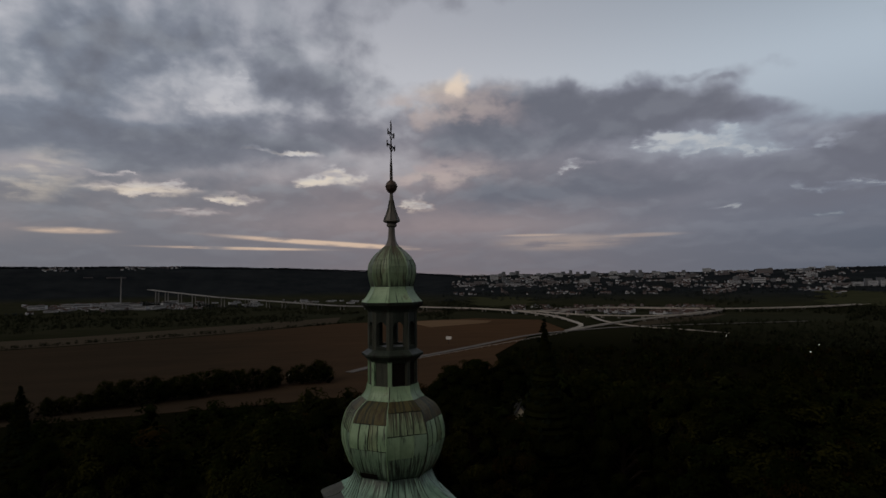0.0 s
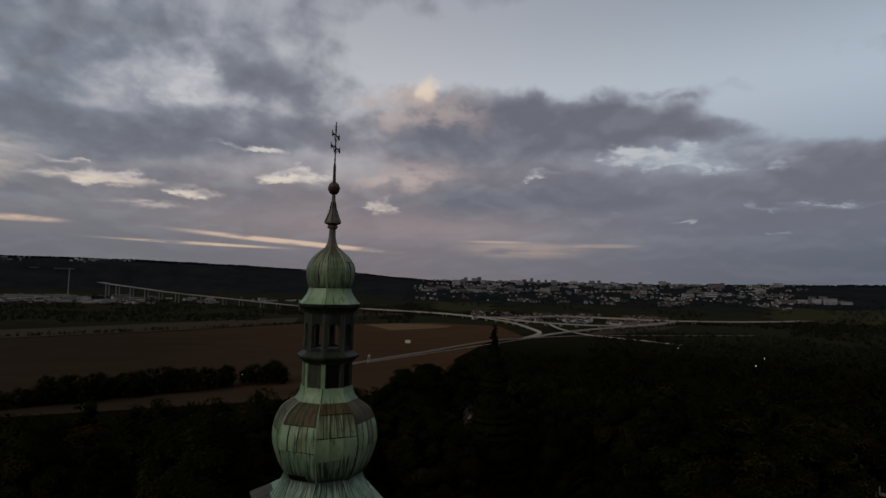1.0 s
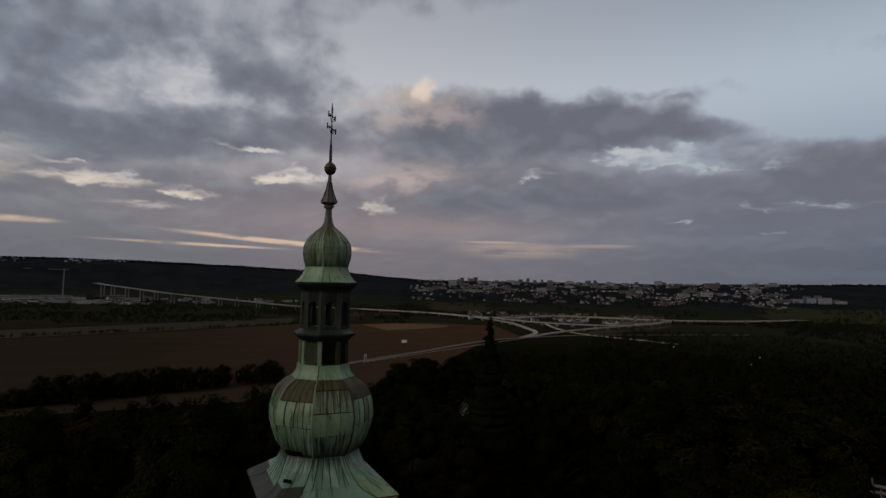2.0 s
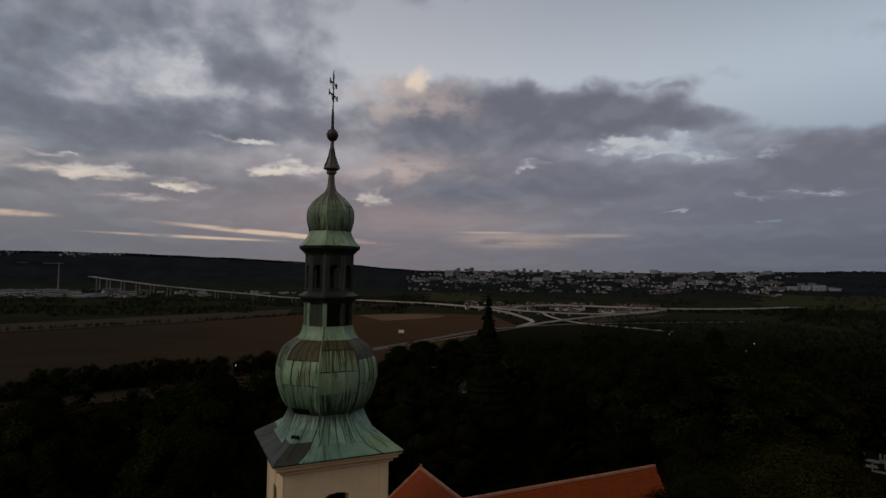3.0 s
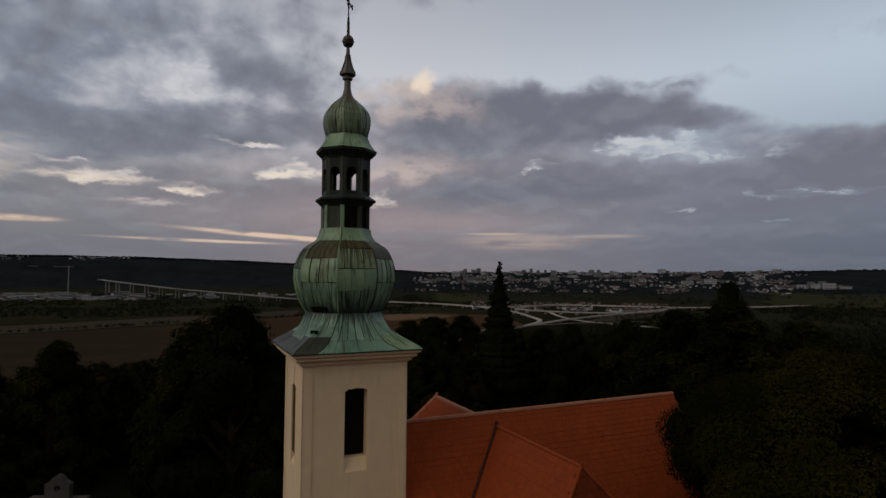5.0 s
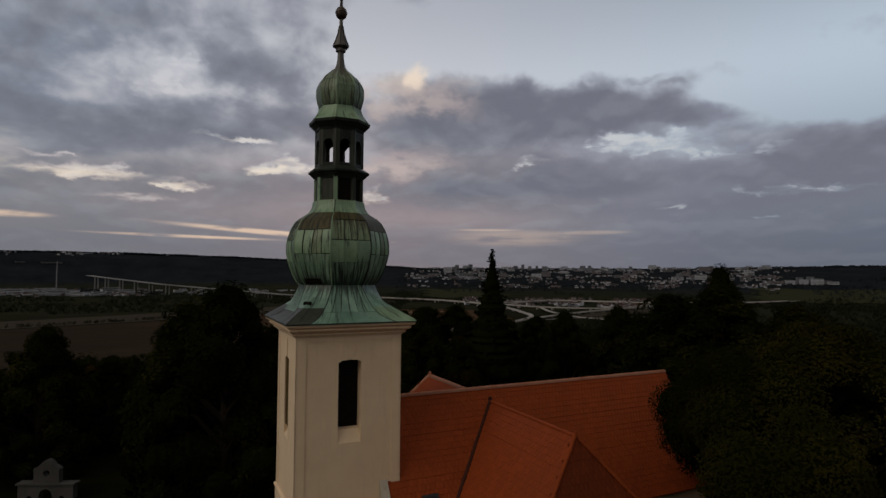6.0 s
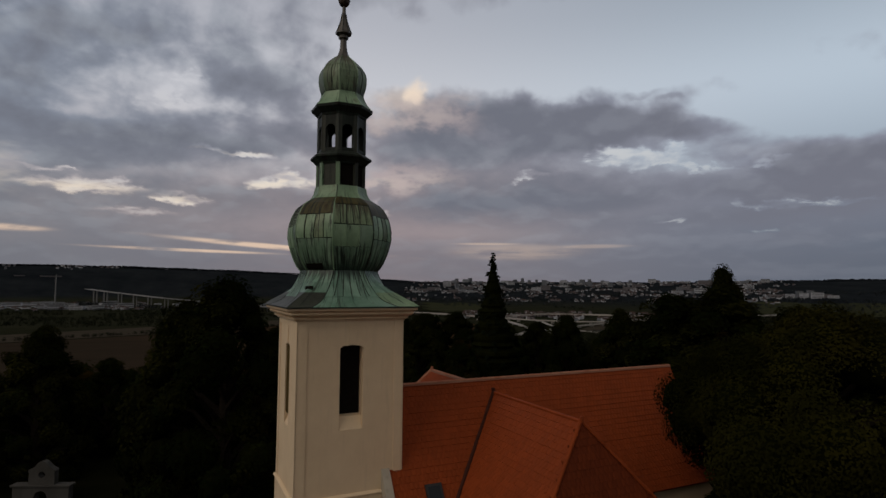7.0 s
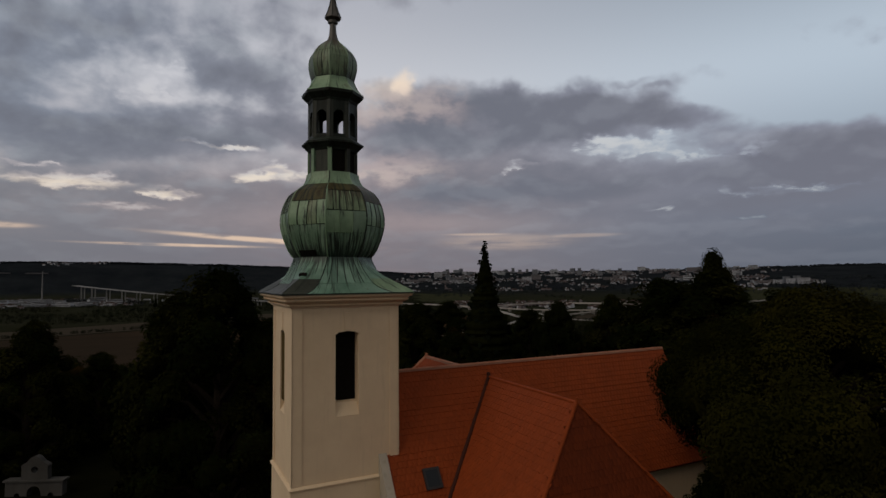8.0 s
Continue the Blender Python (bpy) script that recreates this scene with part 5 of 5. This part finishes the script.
def plant(x, y, top, kind, rz, wide=1.0):
    src, h = KINDS[kind]
    g = land(x, y) - 0.4
    s = (top - g) / h
    ob = copy_thing(src, pose(x, y, g, 0, 0, rz))
    ob.scale = (s * wide, s * wide, s)
    return ob


# (x, y, height of the crown's top, kind, turn, spread)
for row in ((39.0, 10.3, 18.9, 0, 20, 0.62), (33.0, 11.5, 16.5, 3, 80, 1.3), (37.0, 8.5, 17.0, 1, 250, 1.25), (43.5, 5.5, 15.3, 1, 130, 1.25), (45, 15, 16.5, 0, 210, 1.2), (30, 4.5, 13.0, 2, 15, 0.9),
            (-6.6, 17.8, 15.8, 1, 60, 0.92), (16.9, -6.3, 7.5, 1, 70, 0.95), (38, 62, 12.6, 0, 15, 1.4), (33, 64.5, 12.4, 3, 200, 1.4), (43, 58, 12.2, 1, 110, 1.3), (27.5, 62, 12.0, 0, 290, 1.3), (-5.5, 21, 15.0, 3, 140, 1.1), (-24, 43, 10.6, 0, 220, 1.1), (-12, 42, 9.5, 3, 30, 1.1), (-29, 34, 10.5, 2, 320, 1.1), (-20, 50, 9.4, 1, 10, 1.1), (0, 30, 11.0, 2, 100, 1.1),
            (18, 34, 13.4, 1, 45, 1.0), (22.5, 30, 10.6, 2, 200, 1.1), (8, 32, 13.6, 0, 300, 1.0), (34.5, 28, 13.8, 0, 250, 0.9), (39, 24, 14.4, 1, 90, 1.0), (44, 26, 13.2, 3, 170, 1.1), (21, 47, 11.0, 0, 60, 1.0), (40, 41, 12.2, 3, 240, 1.0),
            (15, 48, 12.0, 0, 130, 1.1), (5, 44, 12.0, 1, 280, 1.1), (50, 20, 14.0, 2, 35, 1.1), (54, 11, 5.0, 0, 155, 1.3), (27, -14.5, 14.0, 2, 215, 1.0), (31, -4, 12.5, 0, 95, 1.05),
            (36, -12, 13.0, 1, 20, 1.1), (47, -6, 10.5, 0, 260, 1.1), (-42, 42, 8.5, 3, 145, 1.2)):
    plant(*row)


# woods on the slopes and the valley floor
def woods():
    rng = np.random.default_rng(77)

    def shapes(count, size, lumps=13):
        """Six crowns of unit height: leaves on the shells of several clumps over a dark inner mass."""
        out = []
        for k in range(6):
            r2 = np.random.default_rng(200 + k + count)
            cs = []
            for j in range(lumps):
                t, f = 2.4 * j + r2.uniform(-0.5, 0.5), (j + 0.5) / lumps
                reach = 0.30 * math.sin(math.pi * min(1.0, 0.25 + 0.72 * f)) * r2.uniform(0.7, 1.15)
                cs.append((np.array([reach * math.cos(t), reach * math.sin(t), 0.20 + 0.68 * f]), r2.uniform(0.13, 0.21)))
            v, f, _, up = leaf_cloud(r2, cs, count, size, [0], 0.85, 2.0, 0.55)
            v, up = (q.reshape(-1, 4, 3)[:, :3].reshape(-1, 3) for q in (v, up))
            core = []
            for c, r in cs[::2]:
                ring = [c + np.array([r * 0.55 * math.cos(a), r * 0.55 * math.sin(a), 0.0]) for a in np.arange(5) * 1.2566]
                top, low = c + np.array([0, 0, r * 0.5]), c - np.array([0, 0, r * 0.5])
                for i in range(5):
                    core += [ring[i], ring[(i + 1) % 5], top, ring[(i + 1) % 5], ring[i], low]
            if count > 60:
                side = np.array(core) - np.array([0, 0, 0.75])
                up = np.concatenate([up, side / np.linalg.norm(side, axis=1)[:, None]])
                v = np.concatenate([v, np.array(core)])
            out.append((v, np.arange(len(v)).reshape(-1, 3), up))
        return out
    near, middle, far, belt = shapes(420, 0.046), shapes(120, 0.075), shapes(36, 0.17), shapes(480, 0.046)
    spots = []
    for _ in range(2300):
        a = rng.uniform(-26, 80)
        edge = 600 if a > 26 else 265
        r = math.sqrt(rng.uniform(60 ** 2, edge ** 2))
        x, y = r * math.sin(radians(a)), r * math.cos(radians(a))
        if 0 < y - 150 < 190 and abs(x + 20 + (y - 150) * 0.085) < 13 or math.hypot(x - 81, y - 21) < 19:
            continue
        if a < 38 and r > 320 and noise.noise((x * 0.012, y * 0.012, 4.0)) < -0.25:
            continue
        spots.append((x, y, (rng.uniform(3.5, 8.0) if r < 105 else rng.uniform(7, 14)) if a < 27 else (rng.uniform(8, 13) if r < 260 else rng.uniform(6, 12)), near if r < 175 else middle))
    for _ in range(320):
        a, r = rng.uniform(-26, 80), rng.uniform(58, 120)
        x, y = r * math.sin(radians(a)), r * math.cos(radians(a))
        if math.hypot(x - 81, y - 21) > 19:
            spots.append((x, y, rng.uniform(6, 10) if a > 27 else rng.uniform(4, 7.5) if r > 85 else rng.uniform(2.5, 5), near))
    # a belt of trees across the near field, hedges and riverside trees beyond it
    for i in range(150):
        k = rng.uniform(0, 1) ** 0.75
        k = 0.65 * k + 0.35 * (round(k * 13) + 0.3 * math.sin(k * 40)) / 13
        grow = rng.uniform(10, 16) if k < 0.4 else rng.uniform(13, 24)
        spots.append((-230 + 315 * k + rng.normal(0, 3), 472 + 90 * k + rng.normal(0, 6), grow, belt))
    for i in range(240):
        k = rng.uniform(0, 1)
        spots.append((-500 + 760 * k, 985 + 345 * k + rng.normal(0, 5), rng.uniform(4, 8), far))
    for i in range(3600):
        a, r = rng.uniform(-22, 22), rng.uniform(1420, 2400)
        x, y = r * math.sin(radians(a)), r * math.cos(radians(a))
        if noise.noise((x * 0.006, y * 0.006, 7.0)) > -0.12:
            spots.append((x, y, rng.uniform(6, 11), far))
    for i in range(2600):
        a, r = rng.uniform(42, 78), 2100 * rng.uniform(0.08, 1.0) ** 0.5
        if a < 57 and r > 1450 or noise.noise((a * 0.3, r * 0.004, 6.0)) < -0.3:
            continue
        spots.append((r * math.sin(radians(a)), r * math.cos(radians(a)), rng.uniform(8, 15) if a > 57 else rng.uniform(6, 10), far))
    for i in range(1500):
        a, r = rng.uniform(40, 80), rng.uniform(330, 1150)
        spots.append((r * math.sin(radians(a)), r * math.cos(radians(a)), rng.uniform(7, 13), middle if r < 600 else far))
    # trees about the feet of the viaduct
    for i in range(160):
        k = rng.uniform(0, 1)
        spots.append((-380 + 470 * k + rng.normal(0, 14), 2950 - 560 * k - 45 + rng.normal(0, 14), rng.uniform(12, 26) * (1 - 0.45 * k), far))
    for i in range(420):
        a, r = rng.uniform(27, 46), rng.uniform(560, 820)
        spots.append((r * math.sin(radians(a)), r * math.cos(radians(a)), rng.uniform(5, 10), far))
    for i in range(5000):
        a, r = rng.uniform(21, 72), rng.uniform(1750, 3500)
        x, y = r * math.sin(radians(a)), r * math.cos(radians(a))
        if noise.noise((x * 0.0035, y * 0.0035, 2.0)) > -0.05:
            spots.append((x, y, rng.uniform(8, 14), far))
    allv, allf, allu, owner, n = [], [], [], [], 0
    for x, y, h, kind in spots:
        v, f, up = kind[rng.integers(0, 6)]
        t = rng.uniform(0, 2 * math.pi)
        w = h * (rng.uniform(0.8, 1.15) if h > 7.5 or kind is far else rng.uniform(1.1, 1.9))
        c, s = math.cos(t), math.sin(t)
        q = np.stack([(v[:, 0] * c - v[:, 1] * s) * w + x, (v[:, 0] * s + v[:, 1] * c) * w + y, v[:, 2] * h + land(x, y) - 0.5], 1)
        allv.append(q)
        allu.append(np.stack([up[:, 0] * c - up[:, 1] * s, up[:, 0] * s + up[:, 1] * c, up[:, 2]], 1))
        allf.append(f + n)
        n += len(v)
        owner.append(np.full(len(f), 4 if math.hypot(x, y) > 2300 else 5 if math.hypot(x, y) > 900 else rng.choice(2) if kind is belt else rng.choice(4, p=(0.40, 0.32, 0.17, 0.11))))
    V, F = np.concatenate(allv), np.concatenate(allf)
    me = bpy.data.meshes.new("woods")
    me.vertices.add(len(V))
    me.vertices.foreach_set("co", V.astype(np.float32).ravel())
    me.loops.add(F.size)
    me.loops.foreach_set("vertex_index", F.astype(np.int32).ravel())
    me.polygons.add(len(F))
    me.polygons.foreach_set("loop_start", (np.arange(len(F)) * 3).astype(np.int32))
    me.polygons.foreach_set("loop_total", np.full(len(F), 3, np.int32))
    for m in (LEAF_GREEN, WOODS, LEAF_OLIVE, LEAF_RUST, HAZED_WOODS, PLAIN_WOODS):
        me.materials.append(m)
    me.polygons.foreach_set("material_index", np.concatenate(owner).astype(np.int32))
    me.attributes.new("crown_normal", "FLOAT_VECTOR", "POINT").data.foreach_set("vector", np.concatenate(allu).astype(np.float32).ravel())
    me.update(calc_edges=True)
    tagged(new("woods", me), "dark autumn woods on the slopes and plain", "woods", kind="stuff")


woods()


# far wooded heights: a fleece of crowns over the hillside
def far_forest():
    rng = np.random.default_rng(9)
    verts, faces = [], []
    for i in range(2600):
        a = rng.uniform(-28, 26) if i % 4 else rng.uniform(50, 80)
        r = rng.uniform(4280, 4420) if a < 40 else rng.uniform(4550, 4750)
        x, y = r * math.sin(radians(a)), r * math.cos(radians(a))
        g = land(x, y)
        s, h = rng.uniform(9, 18), rng.uniform(4, 11)
        k = len(verts)
        m = 6
        t0 = rng.uniform(0, 1)
        for j in range(m):
            t = t0 + 2 * math.pi * j / m
            verts.append((x + s * math.cos(t) * rng.uniform(0.8, 1.2), y + s * math.sin(t) * rng.uniform(0.8, 1.2), g + h * 0.25))
        for j in range(m):
            t = t0 + 2 * math.pi * (j + 0.5) / m
            verts.append((x + s * 0.6 * math.cos(t), y + s * 0.6 * math.sin(t), g + h * rng.uniform(0.7, 0.95)))
        verts.append((x, y, g + h))
        for j in range(m):
            j2 = (j + 1) % m
            faces += [(k + j, k + j2, k + m + j), (k + j2, k + m + j2, k + m + j), (k + m + j, k + m + j2, k + 2 * m)]
    me = bpy.data.meshes.new("far_forest")
    me.from_pydata(verts, [], faces)
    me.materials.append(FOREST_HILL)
    for p in me.polygons:
        p.use_smooth = True
    tagged(new("far_forest", me), "dark forest covering far hillsides", "forest", kind="stuff")


far_forest()


# ---- the town ----
def block(w, d, h, wall, label, name="apartment_building", group="slab blocks of the far town"):
    ob = thing(name, label, "building", group=group)
    part("wall", box(bmesh.new(), -w / 2, w / 2, -d / 2, d / 2, -6, h), wall, ob)
    part("roof", box(bmesh.new(), -w / 2 - 0.4, w / 2 + 0.4, -d / 2 - 0.4, d / 2 + 0.4, h, h + 0.9), FLAT_ROOF, ob)
    storeys = max(2, int(h / 6))
    for i in range(storeys):
        z = (i + 0.35) * h / storeys
        bm = bmesh.new()
        box(bm, -w / 2 + 1.2, w / 2 - 1.2, -d / 2 - 0.08, -d / 2 + 0.1, z, z + h / storeys * 0.42)
        part("window_band", bm, WINDOW_DARK, ob)
    return ob


def town():
    rng = np.random.default_rng(21)
    protos = [block(60, 14, 26, HOUSE_WALL[0], "long white slab block in the far town"), block(36, 16, 34, HOUSE_WALL[1], "grey apartment tower in the far town"), block(80, 13, 20, HOUSE_WALL[2], "long rose-grey apartment block in the far town"),
              block(46, 30, 12, HOUSE_WALL[0], "low white hall on the far slope")]

    def put(src, a, r, turn, s=1.0, tall=1.0, own=False):
        x, y = r * math.sin(radians(a)), r * math.cos(radians(a))
        m = pose(x, y, land(x, y), 0, 0, turn)
        ob = src if own else copy_thing(src, m)
        ob.matrix_basis = m
        ob.scale = (s, s, s * tall)
        return ob

    put(protos[0], 26.2, 4000, -25, 0.95, 1.5, True)
    put(protos[1], 33.8, 4500, -30, 0.65, 1.7, True)
    put(protos[2], 50.8, 4300, -50, 1.2, 1.2, True)
    put(protos[3], 50.4, 3400, -45, 1.25, 1.6, True)
    put(protos[2], -9.2, 3950, 9, 1.3, 0.22)
    put(protos[2], -11.3, 3960, 12, 0.6, 0.4)
    put(protos[1], 35.2, 4560, -30, 0.55, 1.5)
    for a, k, s, tall in ((56.6, 2, 0.8, 1.0), (57.5, 0, 0.8, 0.9), (58.2, 1, 0.75, 1.25), (58.55, 0, 0.6, 1.5), (59.0, 1, 0.8, 1.2), (59.5, 0, 0.8, 1.3), (60.0, 2, 0.7, 1.1), (60.6, 3, 0.9, 1.1), (55.6, 3, 0.8, 1.0)):
        put(protos[k], a, 3050 + rng.uniform(-40, 40), -60 + rng.uniform(-25, 25), s, tall)
    for i in range(130):
        a = rng.uniform(29, 56) if i % 5 else rng.uniform(23, 30)
        r = rng.uniform(3300, 4750) if i % 3 else rng.uniform(4300, 4750)
        put(protos[int(rng.choice(4, p=(0.3, 0.3, 0.25, 0.15)))], a, r, -a + rng.uniform(-40, 40), rng.uniform(0.5, 1.05), rng.uniform(0.55, 1.1))
    for i in range(64):
        a = rng.uniform(-15, -3) if i < 30 else rng.uniform(-3, 14)
        put(protos[3], a, rng.uniform(2450, 3050), rng.uniform(-20, 20), rng.uniform(0.5, 1.5) if a < -3 else rng.uniform(0.3, 0.8), rng.uniform(0.7, 1.3)) if not 3 < a < 6 else None
    # the many small houses
    verts, faces, mats = [], [], []
    for i in range(2600):
        k = rng.uniform()
        if k < 0.62:
            a, r = rng.uniform(22, 58), rng.uniform(2650, 4650)
        elif k < 0.8:
            a, r = rng.uniform(28, 47), rng.uniform(1620, 2050)
        else:
            a, r = rng.uniform(-16, 14 if k < 0.825 else -2), rng.uniform(2350, 3300)
            if k > 0.95:
                a, r = rng.uniform(-16, -4), rng.uniform(4120, 4340)
        if noise.noise((a * 0.35, r * 0.004, 1.0)) < (0.02 if r > 2200 else -0.1):
            continue
        x, y = r * math.sin(radians(a)), r * math.cos(radians(a))
        g = land(x, y)
        w, d, h, t = rng.uniform(7, 22), rng.uniform(7, 11), rng.uniform(3.5, 8), rng.uniform(0, math.pi)
        c, s = math.cos(t), math.sin(t)
        n = len(verts)
        for px, py, pz in ((-w, -d, -3), (w, -d, -3), (w, d, -3), (-w, d, -3), (-w, -d, h), (w, -d, h), (w, d, h), (-w, d, h), (-w, 0, h + 4), (w, 0, h + 4)):
            px, py = px / 2, py / 2
            verts.append((x + px * c - py * s, y + px * s + py * c, g + pz))
        faces += [(n, n + 1, n + 5, n + 4), (n + 1, n + 2, n + 6, n + 9, n + 5), (n + 2, n + 3, n + 7, n + 6), (n + 3, n, n + 4, n + 8, n + 7), (n + 4, n + 5, n + 9, n + 8), (n + 6, n + 7, n + 8, n + 9)]
        wm_ = int(rng.integers(0, 3))
        mats += [wm_, wm_, wm_, wm_, 3, 3]
    me = bpy.data.meshes.new("town_houses")
    me.from_pydata(verts, [], faces)
    for m in (*HOUSE_WALL, HOUSE_ROOF):
        me.materials.append(m)
    me.polygons.foreach_set("material_index", np.array(mats, np.int32))
    tagged(new("town_houses", me), "scattered pale houses of a far town", "houses", kind="stuff")


town()


# ---- single things in the valley and the churchyard ----
def mast():
    x, y = -398, 2540
    g = land(x, y)
    ob = thing("chimney", "slim pale factory chimney in the valley", "chimney", (x, y, g))
    part("stack", tube(bmesh.new(), [(0, 0, -2), (0, 0, 66), (0, 0, 130)], [2.6, 2.1, 1.7], 12), FAR_CONCRETE, ob)
    part("rim", tube(bmesh.new(), [(0, 0, 128), (0, 0, 131)], [2.1, 2.1], 12), FLAT_ROOF, ob)


mast()


def billboard():
    ob = thing("billboard", "white billboard on a post in a ploughed field", "billboard", (322, 812, FLOOR))
    part("panel", box(bmesh.new(), -4.2, 4.2, -0.3, 0.3, 7, 11.6), SIGN_WHITE, ob)
    part("post", box(bmesh.new(), -0.5, 0.5, -0.4, 0.4, -0.3, 7), IRON, ob)
    ob.matrix_basis = pose(322, 812, FLOOR, 0, 0, -20)


billboard()


def gantry():
    ob = thing("road_gantry", "pale steel sign gantry over a road", "gantry", (216, 676, -73.8), 58)
    for x in (-5, 5):
        part("post", box(bmesh.new(), x - 0.35, x + 0.35, -0.3, 0.3, -0.5, 7.5), CONCRETE, ob)
    part("beam", box(bmesh.new(), -5.2, 5.2, -0.35, 0.35, 7.0, 7.8), CONCRETE, ob)
    part("sign_panel", box(bmesh.new(), -4.2, -0.8, -0.45, -0.36, 5.2, 7.6), SIGN_WHITE, ob)


gantry()


def chapel():
    """A small churchyard chapel front: a wide low wall with an arch, and a gabled upper storey with a round opening."""
    ob = thing("churchyard_chapel", "small weathered white chapel darkened for tree shade, with scrolled gable and round opening", "chapel", (-15.4, 29.5, -1.35), -24)
    ob.scale = (0.85, 0.85, 0.85)
    bm = bmesh.new()
    # lower storey in piers and arches
    for x0, x1 in ((-2.55, -1.75), (-1.25, -0.62), (0.62, 1.25), (1.75, 2.55)):
        box(bm, x0, x1, -0.35, 0.35, 0, 2.9)
    for cx, hw, top in ((-1.5, 0.25, 1.9), (0, 0.62, 2.5), (1.5, 0.25, 1.9)):
        loops = []
        for i in range(11):
            u = -1 + i / 5
            z = top - hw + hw * math.sqrt(max(0, 1 - u * u))
            loops.append([(cx + u * hw, -0.35, z), (cx + u * hw, -0.35, 2.9), (cx + u * hw, 0.35, 2.9), (cx + u * hw, 0.35, z)])
        rings(bm, loops)
    part("lower_wall", bm, SHADED_WHITE, ob)
    part("cornice", box(bmesh.new(), -2.7, 2.7, -0.5, 0.5, 2.9, 3.05), SHADED_WHITE, ob)
    bm = bmesh.new()
    outline = [(-1.2, 3.05), (1.2, 3.05), (1.15, 4.1), (1.25, 4.35), (0.7, 4.65), (0.35, 5.05), (0, 5.2), (-0.35, 5.05), (-0.7, 4.65), (-1.25, 4.35), (-1.15, 4.1)]
    hole = [(0.30 * math.sin(2 * math.pi * i / 16), 3.95 + 0.30 * math.cos(2 * math.pi * i / 16)) for i in range(16)]

    def edge_at(dx_, dz_):
        best = 9.0
        for (a, b), (c, d) in zip(outline, outline[1:] + outline[:1]):
            ex, ez = c - a, d - b
            det = dx_ * -ez + dz_ * ex
            if abs(det) < 1e-9:
                continue
            t = ((a - 0) * -ez + (b - 3.95) * ex) / det
            k = (dx_ * (b - 3.95) - dz_ * a) / det
            if t > 0 and -1e-6 <= k <= 1 + 1e-6:
                best = min(best, t)
        return best
    loops = []
    for i in range(48):
        t = 2 * math.pi * i / 48
        dx_, dz_ = math.sin(t), math.cos(t)
        e = edge_at(dx_, dz_)
        loops.append([(0.3 * dx_, -0.3, 3.95 + 0.3 * dz_), (e * dx_, -0.3, 3.95 + e * dz_), (e * dx_, 0.3, 3.95 + e * dz_), (0.3 * dx_, 0.3, 3.95 + 0.3 * dz_)])
    loops.append(loops[0])
    rings(bm, loops, (False, False))
    part("gable", bm, SHADED_WHITE, ob)


chapel()


def gatehouse():
    """A small white house half hidden among the trees below the conifer."""
    ob = thing("small_house", "small white gabled house hidden among trees", "house", (35.2, 52.8, -2.3), -28)
    w, d, e, r = 0.8, 3.0, 8.4, 9.5
    part("wall", rings(bmesh.new(), [[(-w, y, -1), (w, y, -1), (w, y, e), (0, y, r), (-w, y, e)] for y in (-d, d)]), WHITEWASH, ob)
    for sg in (-1, 1):
        part("roof", slab(bmesh.new(), [(sg * (w + 0.25), -d - 0.2, e - 0.3), (sg * (w + 0.25), d + 0.2, e - 0.3), (0, d + 0.2, r + 0.1), (0, -d - 0.2, r + 0.1)], 0.12), DARK_FRAME, ob)
    part("window", box(bmesh.new(), -0.28, 0.28, -d - 0.04, -d + 0.1, 6.9, 8.0), DARK_FILL, ob)


gatehouse()


def headstone_mesh(v):
    bm = bmesh.new()
    n = 8
    top = 0.95 + 0.15 * v
    outline = [(-0.32, 0), (0.32, 0)] + [(0.32 * math.cos(math.pi * i / n), top - 0.2 + (0.2 + 0.1 * v) * math.sin(math.pi * i / n)) for i in range(n + 1)]
    rings(bm, [[(x, -0.08, z) for x, z in outline], [(x, 0.08, z) for x, z in outline]])
    return bm


def graves():
    rng = np.random.default_rng(4)
    first = None
    for i in range(22):
        x, y = 81 + rng.uniform(-9, 9), 21 + rng.uniform(-9, 9)
        g = land(x, y)
        m = pose(x, y, g - 0.05, 0, rng.uniform(-3, 3), 25 + rng.uniform(-12, 12))
        if first is None:
            first = thing("headstone", "pale weathered headstone in the churchyard", "headstone", group="headstones in the churchyard")
            part("slab", headstone_mesh(0.5), STONE, first)
            part("kerb", box(bmesh.new(), -0.5, 0.5, -1.9, -0.1, -0.1, 0.12), STONE, first)
            first.matrix_basis = m
        else:
            copy_thing(first, m)


graves()


def street_lamps():
    spots = [(711, 635.5), (726.5, 500.5), (643, 452), (13, 528), (51, 554)]
    first = None
    for x, y in spots:
        m = pose(x, y, land(x, y))
        if first is None:
            first = thing("street_lamp", "lit white street lamp among valley trees", "street lamp", group="lamps in the valley")
            part("pole", tube(bmesh.new(), [(0, 0, -0.5), (0, 0, 9.6)], 0.12, 6), IRON, first)
            bm = bmesh.new()
            bmesh.ops.create_icosphere(bm, subdivisions=1, radius=0.55, matrix=Matrix.Translation((0, 0, 10)))
            part("lamp_head", bm, LAMP_GLOW, first)
            first.matrix_basis = m
        else:
            copy_thing(first, m)


street_lamps()

# the clay tiles nearest to the path, one by one
for p, m, base in TILE_BUDGET:
    o = new("roof_tile", TILE_ME)
    o.parent = base
    o.matrix_basis = Matrix.Translation(p) @ m.to_4x4()
